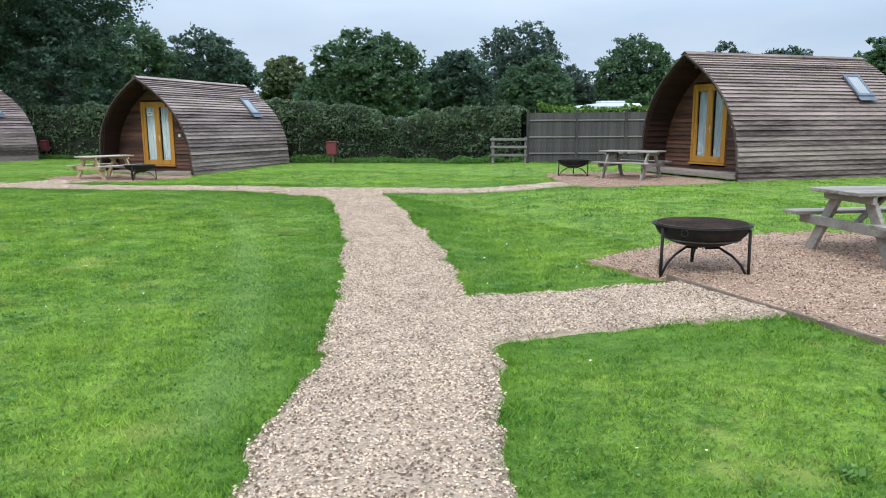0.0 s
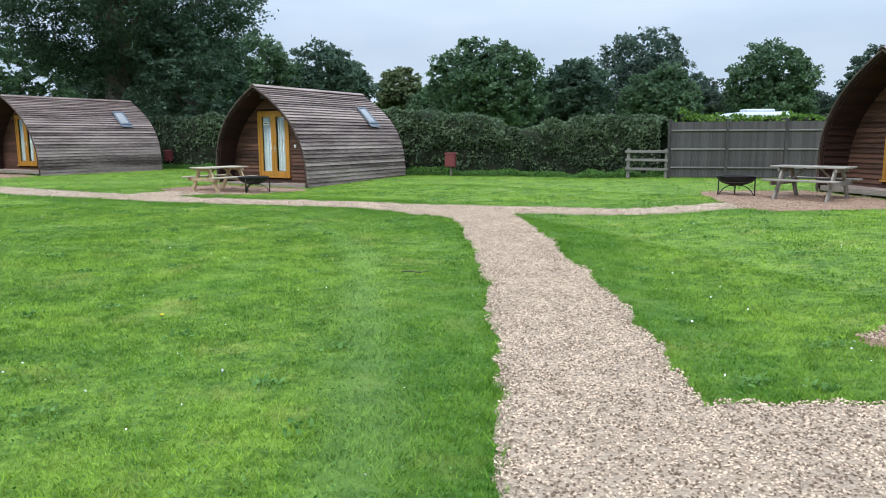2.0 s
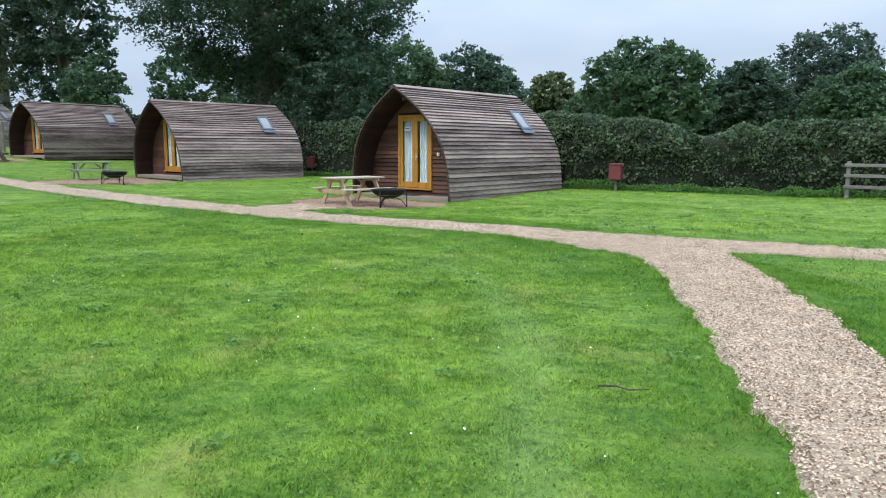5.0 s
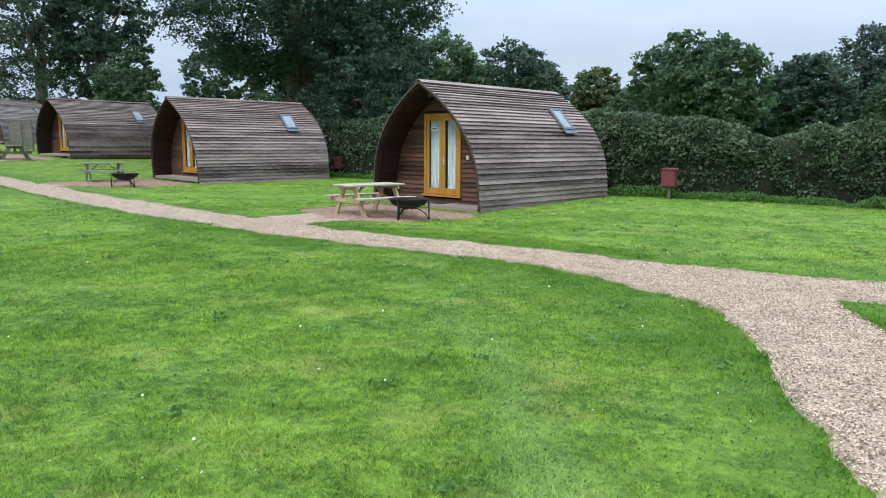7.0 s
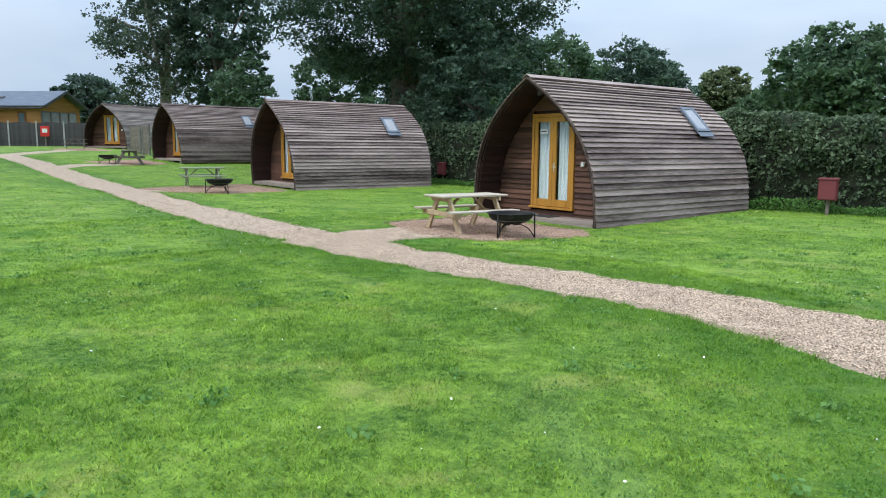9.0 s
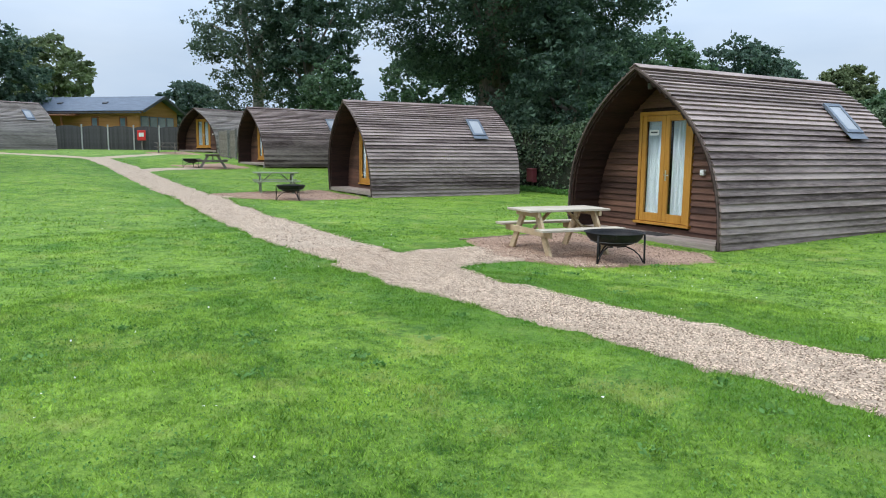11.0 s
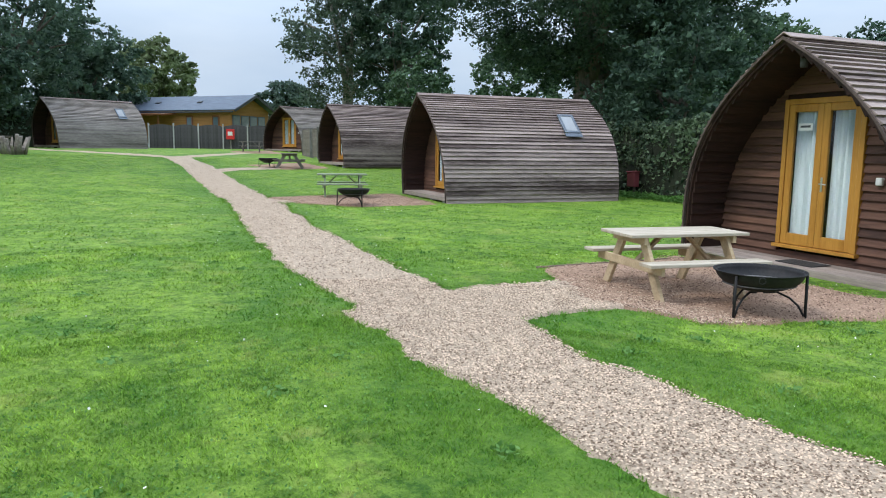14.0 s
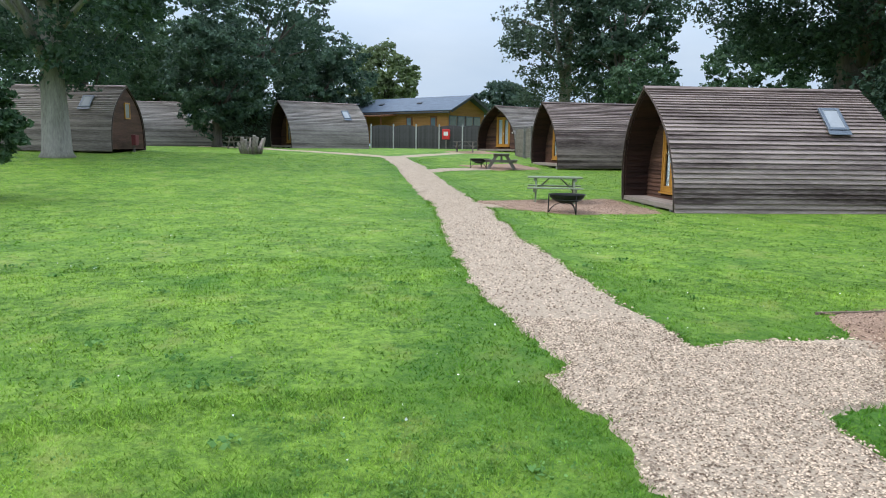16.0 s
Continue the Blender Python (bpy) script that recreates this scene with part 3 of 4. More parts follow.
    for sx in (-1, 1):
        cx = sx * lw / 2
        bm = bmesh.new()
        z0, z1 = sill + 0.005, sill + door_h - 0.078
        for s2 in (-1, 1):
            add_box(bm, (0.105, 0.05, z1 - z0), at(cx + s2 * (lw / 2 - 0.0545), RECESS - 0.035, (z0 + z1) / 2), 0.006)
        add_box(bm, (lw - 0.215, 0.05, 0.105), at(cx, RECESS - 0.035, z1 - 0.0525), 0.006)
        add_box(bm, (lw - 0.215, 0.05, 0.16), at(cx, RECESS - 0.035, z0 + 0.08), 0.006)
        leaf = part("door_leaf", bm, M_OAKPAINT, pod, "golden oak glazed door leaf, closed")
        pane = part("pane", box((lw - 0.205, 0.01, z1 - z0 - 0.25), at(cx, RECESS - 0.03, (z0 + z1) / 2 + 0.025), 0), M_GLASS, leaf, "clear door glass")
        pane.visible_shadow = False
        bm = bmesh.new()
        cols = []
        for i in range(33):
            x = cx + (i / 32 - 0.5) * (lw - 0.19)
            y = RECESS + 0.045 + 0.022 * math.sin(i * 0.8 + sx) + 0.008 * math.sin(i * 1.7)
            cols.append([bm.verts.new((x + 0.01 * math.sin(i * 0.6), y, zz)) for zz in (z0 + 0.05, (z0 + z1) / 2, z1 - 0.03)])
        for a, b in zip(cols, cols[1:]):
            for k in range(2):
                f = bm.faces.new((a[k], b[k], b[k + 1], a[k + 1]))
                f.smooth = True
        part("curtain", bm, M_CURTAIN, leaf, "white net curtain behind the glass")
    bm = bmesh.new()
    add_box(bm, (0.032, 0.012, 0.2), at(0.055, RECESS - 0.067, 1.24), 0.004)
    add_tube(bm, [(0.055, RECESS - 0.07, 1.25), (0.055, RECESS - 0.115, 1.25), (0.075, RECESS - 0.122, 1.25), (0.17, RECESS - 0.12, 1.245)], [0.009] * 4, 8)
    part("door_handle", bm, M_CHROME, pod, "chrome lever handle")
    bm = bmesh.new()
    add_box(bm, (0.09, 0.07, 0.1), at(0.93, RECESS - 0.06, 1.32), 0.012)
    part("key_box", bm, M_WHITE, pod, "small white box by the door")
    bm = add_tube(bmesh.new(), [(0, 0.2, APEX - 0.36), (0, 0.2, APEX - 0.18)], [0.05, 0.06], 12)
    add_box(bm, (0.05, 0.05, 0.1), at(0, 0.2, APEX - 0.14), 0.004)
    part("porch_lamp", bm, M_DARKGREY, pod, "small dark porch lamp under the ridge")
    # porch deck
    for i in range(5):
        part("deck_board", box((2 * arch_x(0.1) - 0.22, 0.128, 0.035), at(0, 0.03 + 0.064 + i * 0.134, 0.15), 0.004), M_DECK, pod)
    part("deck_fascia", box((2 * arch_x(0.1) - 0.2, 0.03, 0.12), at(0, 0.015, 0.105), 0.004), M_DECK, pod)
    for x in (-1.5, -0.5, 0.5, 1.5):
        part("foot", box((0.14, 0.14, 0.34), at(x, 0.14, -0.04), 0.006), M_CONCRETE, pod, "low foundation block")
    for s in (-1, 1):
        part("skirt_board", box((0.03, LONG, 0.16), at(s * (HALF - 0.05), LONG / 2, 0.01), 0.004), M_DECK, pod, "pale grey base board")
    # roof light on the right-hand slope
    zc = 2.30
    slope = math.degrees(math.atan2(APEX, HALF * 3 * (zc / APEX) ** 2))
    base = Matrix.Translation((arch_x(zc) + 0.03, 4.36, zc + 0.03)) @ pose(0, 0, 0, 0, slope, 0)
    bm = bmesh.new()
    for sy in (-1, 1):
        add_box(bm, (0.80, 0.085, 0.06), base @ at(0, sy * 0.235, 0.03), 0.006)
    for sx in (-1, 1):
        add_box(bm, (0.085, 0.383, 0.06), base @ at(sx * 0.3575, 0, 0.03), 0.006)
    light = part("roof_light", bm, M_LEAD, pod, "dark grey framed roof light")
    part("pane", box((0.628, 0.383, 0.02), base @ at(0, 0, 0.036), 0), M_SKYGLASS, light, "pale reflecting glass")
    part("flashing", box((0.15, 0.6, 0.012), base @ at(0.476, 0, 0.028), 0.002), M_LEAD, light, "lead flashing apron")
    return pod


pod_a = make_pod()
pod_a.matrix_basis = on_ground(-10.15, 24.33, 19.8)
POD_LOW = Matrix.Translation((0, 0, -0.1)) @ pod_a.matrix_basis @ Matrix.Diagonal((1, 1, 1.04, 1))
POD_PLACES = [(-22.72, 28.5, 20.6), (-38.15, 35.3, 13.5), (-52.0, 40.3, -14), (-57.4, 26.3, -8.6), (-49.9, 11.1, 25.5), (-64.5, 17.0, 12), (6.35, 19.0, 70.5)]
pods = [copy_thing(pod_a, on_ground(x, y, a)) for x, y, a in POD_PLACES]
tagged(pods[3], "timber camping pod with silvery weathered boards, beside a fence")
tagged(pods[4], "timber camping pod seen from its small-windowed rear wall")

pod_a.matrix_basis = POD_LOW


def rear_window(pod):
    bm = bmesh.new()
    for sx in (-1, 1):
        add_box(bm, (0.06, 0.06, 0.8), at(sx * 0.27, LONG - 0.02, 1.95), 0.005)
    for sz in (-1, 1):
        add_box(bm, (0.478, 0.06, 0.06), at(0, LONG - 0.02, 1.95 + sz * 0.37), 0.005)
    w = part("rear_window", bm, M_OAKPAINT, pod, "small oak-framed rear window")
    part("pane", box((0.478, 0.015, 0.678), at(0, LONG - 0.03, 1.95), 0), M_SKYGLASS, w, "dark window glass")


rear_window(pods[4])
for p in (pods[2], pods[3], pods[4], pods[5]):
    for o in p.children:
        if o.name.startswith("board") and o.data.materials[0] == M_SHINGLE:
            o.material_slots[0].link = "OBJECT"
            o.material_slots[0].material = M_SILVER

# ---- picnic tables ----


def make_table(wood, label, group="picnic tables", top_wood=None):
    """An A-frame picnic table with joined benches; long side along local y."""
    t = thing("picnic_table", Matrix(), label, "table", group)
    for i in range(5):
        part("tabletop_plank", box((0.138, 1.5, 0.036), at(-0.296 + i * 0.148, 0, 0.702), 0.005), top_wood or wood, t)
    for sx in (-1, 1):
        for k in (0, 1):
            part("bench_plank", box((0.118, 1.5, 0.036), at(sx * (0.585 + 0.125 * k), 0, 0.432), 0.005), top_wood or wood, t)
    for sy in (-1, 1):
        y = sy * 0.52
        for sx in (-1, 1):
            top, foot = Vector((sx * 0.2, y, 0.682)), Vector((sx * 0.62, y, -0.01))
            d = foot - top
            ang = math.degrees(math.atan2(d.x, -d.z))
            part("leg", box((0.12, 0.045, d.length), pose((top.x + foot.x) / 2, y, (top.z + foot.z) / 2, 0, -ang, 0), 0.004), wood, t)
        part("bench_bearer", box((1.42, 0.045, 0.095), at(0, y + sy * 0.046, 0.365), 0.004), wood, t)
        part("top_bearer", box((0.7, 0.045, 0.08), at(0, y + sy * 0.046, 0.643), 0.004), wood, t)
        a, b = Vector((0, y - sy * 0.03, 0.36)), Vector((0, y - sy * 0.36, 0.67))
        part("brace", box((0.07, 0.035, (a - b).length), pose(0, (a.y + b.y) / 2, (a.z + b.z) / 2, math.degrees(math.atan2(b.z - a.z, b.y - a.y)) - 90, 0, 0), 0.004), wood, t)
    return t


table_a = make_table(M_NEWPINE, "pale pine picnic table with bleached top on gravel", top_wood=M_PALETOP)
table_a.matrix_basis = on_ground(-10.26, 21.65, 27)
table_b = make_table(M_GREENPINE, "grey-green weathered picnic table on gravel")
table_b.matrix_basis = on_ground(-24.2, 26.5, 33)
table_n = make_table(M_GREYPINE, "grey weathered picnic table on reddish gravel")
table_n.matrix_basis = on_ground(4.5, 7.1, 82)
table_r = make_table(M_GREYPINE, "grey weathered picnic table in front of a pod")
table_r.matrix_basis = on_ground(4.75, 18.35, -52)
table_c = make_table(M_DARKPINE, "dark weathered picnic table on the grass edge")
table_c.matrix_basis = on_ground(-36.6, 31.9, -58)
copy_thing(table_c, on_ground(-49.6, 36.6, 30))
copy_thing(table_c, on_ground(-52.89, 22.72, 28))

# ---- fire bowls ----


def make_bowl(label, radius=0.42, rim=0.46, grill=False):
    f = thing("fire_bowl", Matrix(), label, "fire pit", "fire bowls")
    deep = radius * 0.5
    prof = [(radius * math.sin(a), rim - deep * math.cos(a)) for a in [i * math.pi / 24 + 0.02 for i in range(12)]]
    prof += [(radius, rim), (radius + 0.025, rim + 0.006), (radius + 0.025, rim - 0.004), (radius - 0.012, rim - 0.006)]
    prof = [(0.001, rim - deep)] + prof
    inner = [((radius - 0.014) * math.sin(a), rim - 0.004 - (deep - 0.012) * math.cos(a)) for a in [math.pi / 2 - i * math.pi / 24 for i in range(12)]]
    part("bowl", lathe(bmesh.new(), prof + inner + [(0.001, rim - deep + 0.012)], 40), M_IRON, f, "black cast-iron dish")
    part("ash_bed", lathe(bmesh.new(), [(0.001, rim - deep * 0.42), (radius * 0.4, rim - deep * 0.38), (radius * 0.8, rim - deep * 0.5), (radius * 0.84, rim - deep * 0.62)], 28), M_ASH, f, "grey ash and charred wood")
    for k in range(3):
        a = k * math.tau / 3 + 0.6
        c, s = math.cos(a), math.sin(a)
        bm = add_tube(bmesh.new(), [(c * (radius + 0.012), s * (radius + 0.012), rim - 0.02), (c * (radius + 0.016), s * (radius + 0.016), 0.2), (c * (radius + 0.02), s * (radius + 0.02), -0.012)], [0.0145] * 3, 8)
        add_tube(bm, [(c * (radius + 0.015), s * (radius + 0.015), 0.015), (c * radius * 0.88, s * radius * 0.88, 0.13), (c * radius * 0.68, s * radius * 0.68, 0.205), (c * radius * 0.4, s * radius * 0.4, rim - deep * 0.93 - 0.01), (c * radius * 0.1, s * radius * 0.1, rim - deep - 0.012)], [0.0115] * 5, 6)
        part("leg", bm, M_IRON, f)
    for a in (2.2, 2.2 + math.pi):
        bm = bmesh.new()
        cx, cy = math.cos(a) * (radius + 0.035), math.sin(a) * (radius + 0.035)
        add_tube(bm, [(cx + 0.03 * math.cos(q) * -math.sin(a), cy + 0.03 * math.cos(q) * math.cos(a), rim - 0.035 + 0.03 * math.sin(q)) for q in [i * math.tau / 12 for i in range(13)]], [0.005] * 13, 6)
        part("ring_handle", bm, M_IRON, f)
    if grill:
        bm = bmesh.new()
        for i in range(-9, 10):
            x = i * radius / 10
            h = math.sqrt(radius * radius - x * x) - 0.01
            add_tube(bm, [(x, -h, rim + 0.012), (x, h, rim + 0.012)], [0.004, 0.004], 5)
        add_tube(bm, [(radius * 0.98 * math.cos(q), radius * 0.98 * math.sin(q), rim + 0.012) for q in [i * math.tau / 32 for i in range(33)]], [0.006] * 33, 6)
        part("grill", bm, M_RUST, f, "sooty round cooking grate")
    return f


bowl_n = make_bowl("black iron fire bowl with a round grate on gravel", 0.415, 0.47, True)
bowl_n.matrix_basis = on_ground(2.35, 6.55, 74)
bowl_a = make_bowl("black iron fire bowl with grey ash on gravel")
bowl_a.matrix_basis = on_ground(-9.06, 21.25, 9)
for bx, by, ba in ((-21.6, 25.1, 40), (3.4, 19.1, 75), (-36.9, 30.9, 15)):
    copy_thing(bowl_a, on_ground(bx, by, ba))

# ---- doormat, notice, edging, meter boxes ----
pa = POD_LOW
solo("doormat", box((0.62, 0.38, 0.014), None, 0.004), M_MAT, pa @ at(0.1, 0.36, 0.1755), "dark rectangular doormat on the porch deck", "mat")
nt = thing("door_notice", pa @ at(-0.31, RECESS - 0.037, 2.03), "small white printed notice on the door glass", "notice")
part("sheet", box((0.24, 0.002, 0.1), None, 0), M_WHITE, nt)
part("print_bar", box((0.17, 0.002, 0.03), at(0, -0.0025, 0.005), 0), M_DARKGREY, nt, "dark line of print")


def edging(x0, y0, x1, y1, label):
    n = max(2, int(math.hypot(x1 - x0, y1 - y0) / 0.5))
    bm = bmesh.new()
    a = math.degrees(math.atan2(y1 - y0, x1 - x0))
    length = math.hypot(x1 - x0, y1 - y0)
    mx, my = (x0 + x1) / 2, (y0 + y1) / 2
    add_box(bm, (length, 0.022, 0.14), None, 0.004)
    solo("edging_board", bm, M_EDGE, pose(mx, my, ground_z(mx, my) - 0.025, 0, 0, a), label, "edging", "timber edging boards")


edging(1.98, 6.32, 3.1, 3.3, "low timber edging board along the gravel")
edging(-12.15, 21.45, -11.35, 23.9, "low timber edging board between grass and gravel")


def meter_box(x, y, a, z=0.36):
    b = thing("meter_box", on_ground(x, y, a), "maroon metal meter box on a short post", "utility box", "maroon meter boxes")
    part("post", box((0.07, 0.07, z + 0.06), at(0, 0.06, z / 2 - 0.01), 0.004), M_DARKPINE, b)
    bm = box((0.4, 0.2, 0.5), at(0, 0, z + 0.25), 0.012)
    body = part("body", bm, M_REDBOX, b, "maroon painted box")
    part("door", box((0.36, 0.014, 0.45), at(0, -0.107, z + 0.25), 0.005), M_REDBOX, body)
    part("hood", box((0.44, 0.25, 0.02), pose(0, -0.01, z + 0.512, 6, 0, 0), 0.004), M_REDBOX, body)
    return b


meter_box(-4.55, 28.9, 10)
meter_box(-19.6, 35.2, 18)
meter_box(-46.9, 16.6, 205)

# ---- leaves ----


def leaf_cards(rng, c, size, flat=0.0, aspect=0.62):
    """Small pointed four-cornered leaves at the places c, turned at random."""
    n = len(c)
    u = rng.normal(size=(n, 3))
    u /= np.linalg.norm(u, axis=1, keepdims=True)
    w = rng.normal(size=(n, 3)) * [1, 1, 1]
    w[:, 2] += flat * np.sign(rng.random(n) + 0.2)
    v = np.cross(w, u)
    v /= np.linalg.norm(v, axis=1, keepdims=True) + 1e-9
    s = size * rng.uniform(0.6, 1.35, (n, 1))
    verts = np.stack([c + u * s, c + v * s * aspect, c - u * s, c - v * s * aspect], 1).reshape(-1, 3)
    return verts, np.arange(n * 4).reshape(-1, 4)


def leaf_tris(rng, c, size):
    """Small three-cornered leaf sprays at the places c, turned at random."""
    n = len(c)
    u = rng.normal(size=(n, 3))
    u[:, 2] *= 0.7
    u /= np.linalg.norm(u, axis=1, keepdims=True)
    v = np.cross(rng.normal(size=(n, 3)) + [0, 0, 0.6], u)
    v /= np.linalg.norm(v, axis=1, keepdims=True) + 1e-9
    s = size * rng.uniform(0.55, 1.3, (n, 1))
    verts = np.stack([c + u * s, c - u * s * 0.5 + v * s * 0.75, c - u * s * 0.5 - v * s * 0.6], 1).reshape(-1, 3)
    return verts, np.arange(n * 3).reshape(-1, 3)


def make_tree(name, label, x, y, height, radius, crown_base, leaf, n_clumps, per, leaf_size, seed, trunk=0.4, bark=None, squash=1.0, lean=(0, 0), tops=1.0, group="", gaps=0.0):
    """A tapered trunk with limbs and a crown of leaf clumps with gaps and an uneven outline."""
    rng = np.random.default_rng(seed)
    z0 = ground_z(x, y)
    t = thing(name, at(x, y, z0), label, "tree", group)
    cz, rz = (height + crown_base) / 2, (height - crown_base) / 2
    order = np.arange(n_clumps) + 0.5
    up, turn = 1 - 2 * order / n_clumps, order * 2.39996
    d = np.stack([np.cos(turn) * np.sqrt(1 - up * up), np.sin(turn) * np.sqrt(1 - up * up), up], 1) + rng.normal(size=(n_clumps, 3)) * 0.09
    d /= np.linalg.norm(d, axis=1, keepdims=True)
    lump = 1 + 0.07 * np.sin(d[:, 0] * 4 + seed) + 0.07 * np.sin(d[:, 1] * 5 + seed * 2.3) + 0.06 * np.sin(d[:, 2] * 6 + seed * 1.7 + d[:, 0] * 3)
    f = np.where(rng.random(n_clumps) < 0.7, rng.uniform(0.74, 0.9, n_clumps), rng.uniform(0.2, 0.75, n_clumps)) * lump
    if gaps:
        open_sky = np.sin(d[:, 0] * 5 + seed) * np.sin(d[:, 1] * 5 + seed * 1.9) + 0.6 * np.sin(d[:, 2] * 8 + seed * 0.7 + d[:, 0] * 4)
        keep = open_sky < np.quantile(open_sky, 1 - gaps)
        d, f, n_clumps = d[keep], f[keep], int(keep.sum())
    c = d * f[:, None] * [radius, radius * squash, rz]
    low = c[:, 2] < -0.55 * rz
    c[low, :2] *= 0.85
    c += [lean[0], lean[1], cz]
    cr = radius * 0.21 * rng.uniform(0.6, 1.3, n_clumps) * (0.9 if tops == 1.0 else tops)
    twigs = rng.normal(size=(n_clumps, 9, 3))
    twigs /= np.linalg.norm(twigs, axis=2, keepdims=True)
    twigs *= rng.uniform(0.45, 0.95, (n_clumps, 9, 1))
    off = np.take_along_axis(twigs, rng.integers(0, 9, (n_clumps, per))[:, :, None].repeat(3, 2), 1) + rng.normal(size=(n_clumps, per, 3)) * 0.17
    off *= [1.15, 1.15, 0.72]
    p = (c[:, None] + off * cr[:, None, None]).reshape(-1, 3)
    v, q = leaf_tris(rng, p, leaf_size * 1.2)
    bm = bmesh.new()
    th = crown_base + rz * 0.9
    wob = rng.normal(size=(6, 2)) * 0.05 * radius * 0.5
    pts = [(0, 0, -0.15), (0, 0, 0.25)] + [(lean[0] * k / 5 + wob[k][0] * k / 6, lean[1] * k / 5 + wob[k][1] * k / 6, 0.25 + (th - 0.25) * k / 5) for k in range(1, 6)]
    add_tube(bm, pts, [trunk * 1.5, trunk * 1.1, trunk * 0.95, trunk * 0.85, trunk * 0.7, trunk * 0.5, trunk * 0.28], 12)
    part("trunk", bm, bark or M_BARK, t)
    for k in range(9):
        g = c[int(n_clumps * (0.25 + 0.06 * k)) % n_clumps] * [0.9, 0.9, 1]
        i = 3 + k % 3
        s = Vector(pts[i])
        e = Vector(g)
        mid = (s + e) / 2 + Vector((0, 0, 0.06 * radius))
        bm = add_tube(bmesh.new(), [s, (s + mid) / 2, mid, e], [trunk * 0.38, trunk * 0.28, trunk * 0.2, trunk * 0.07], 7)
        part("limb", bm, bark or M_BARK, t)
    part("crown", np_mesh("crown", v, q, leaf), None, t)
    return t


def tree_row():
    far = "rounded green tree beyond the hedge"
    make_tree("oak_tree", "large dark spreading oak tree behind the pods", -25.9, 41, 18.5, 8.0, 3.4, M_OAK, 440, 380, 0.088, 11, 0.8, gaps=0.15)
    make_tree("ash_tree", "tall loose-crowned tree with a pale trunk", -62.0, 53, 23, 7.2, 1.2, M_ASHLEAF, 230, 160, 0.15, 12, 0.6, M_GREYBARK, gaps=0.22)
    make_tree("tree", "dense dark green tree behind the pods", -55.5, 54, 20, 4.4, 1.2, M_OAK, 210, 150, 0.16, 13, 0.5, gaps=0.1)
    make_tree("tree", "dark green tree in front of the lawn bank", -47.3, 49.1, 7.5, 2.9, 0.5, M_MIDLEAF, 80, 120, 0.13, 14, 0.3)
    make_tree("tree", "dense dark tree beside the oak behind the hedge", -20.3, 39.3, 8.5, 3.6, 0.2, M_OAK, 150, 150, 0.1, 52, 0.3, gaps=0.08)
    make_tree("tree", "pale green tree seen beyond the oak trunk", -42.8, 55.1, 9.5, 3.7, 0.3, M_MIDLEAF, 110, 110, 0.15, 53, 0.3)
    rows = [
        (-25.5, 80, 12.3, 5.6, 1, M_DARKLEAF, 21), (-19.8, 90.4, 10.8, 3.6, 1, M_LIMELEAF, 22), (-7.3, 70.4, 11.0, 5.7, 0.6, M_MIDLEAF, 23),
        (1.5, 86, 10.8, 4.5, 1.5, M_DARKLEAF, 24), (9.9, 96.5, 15.7, 6.8, 1, M_FARLEAF, 25), (9.2, 76, 8.3, 4.6, 0.5, M_MIDLEAF, 26),
        (24, 93, 13.0, 6.0, 1, M_MIDLEAF, 27), (37, 96, 12, 4.5, 2, M_FARLEAF, 28), (46, 98, 12.5, 4.5, 2, M_FARLEAF, 29), (37, 58, 9.5, 4.0, 1, M_MIDLEAF, 30),
        (-32, 72, 12, 6.0, 1, M_MIDLEAF, 31), (-41, 76, 14, 6.5, 1, M_DARKLEAF, 32), (17, 104, 10, 6, 0.5, M_FARLEAF, 33), (-13.5, 84, 7.5, 4.5, 0.5, M_MIDLEAF, 34),
        (30, 100, 8, 5, 0.5, M_FARLEAF, 35), (-1, 92, 8, 5.5, 0.5, M_FARLEAF, 36), (-52, 82, 12, 6, 1, M_FARLEAF, 37),
    ]
    for x, y, h, r, cb, m, s in rows:
        h, r = h * 0.97, r * 0.95
        make_tree("tree", far, x, y, h, r, cb, m, 230, 110, 0.19, s, 0.35, group="trees beyond the hedge")
    make_tree("tree", "tree with a stout pale trunk on the lawn", -43.3, 13.3, 15, 6.2, 2.7, M_OAK, 190, 190, 0.115, 41, 0.56, M_GREYBARK, gaps=0.1)
    make_tree("holly_tree", "dense dark holly tree reaching to the ground", -57.2, 22.0, 10, 3.6, 0.1, M_DARKLEAF, 190, 150, 0.12, 42, 0.3)
    make_tree("tree", "tall dark tree behind the pods", -70, 27, 21, 6.6, 0.6, M_DARKLEAF, 210, 120, 0.18, 43, 0.5, gaps=0.2)
    make_tree("tree", "tall dark tree behind the pods", -74, 14, 17, 7.2, 0.4, M_MIDLEAF, 210, 120, 0.18, 44, 0.5, gaps=0.22)
    make_tree("tree", "dark green tree behind the pods", -80, 35, 13, 5.5, 0.4, M_DARKLEAF, 150, 110, 0.22, 45, 0.4)
    make_tree("tree", "tall dark tree at the lawn's edge", -66, 4, 19, 8.0, 0.4, M_DARKLEAF, 210, 120, 0.18, 46, gaps=0.2)
    make_tree("tree", "dark green tree behind the pods", -84, 21, 13, 7.0, 0.2, M_MIDLEAF, 150, 100, 0.24, 51, 0.5)
    make_tree("tree", "olive-green round tree far beyond the lodge", -112, 54, 16, 6.2, 2, M_LIMELEAF, 120, 80, 0.33, 47, 0.4)
    make_tree("tree", "grey-green tree far beyond the lodge", -111, 75, 11.5, 6.0, 1, M_FARLEAF, 110, 80, 0.33, 48, 0.4)
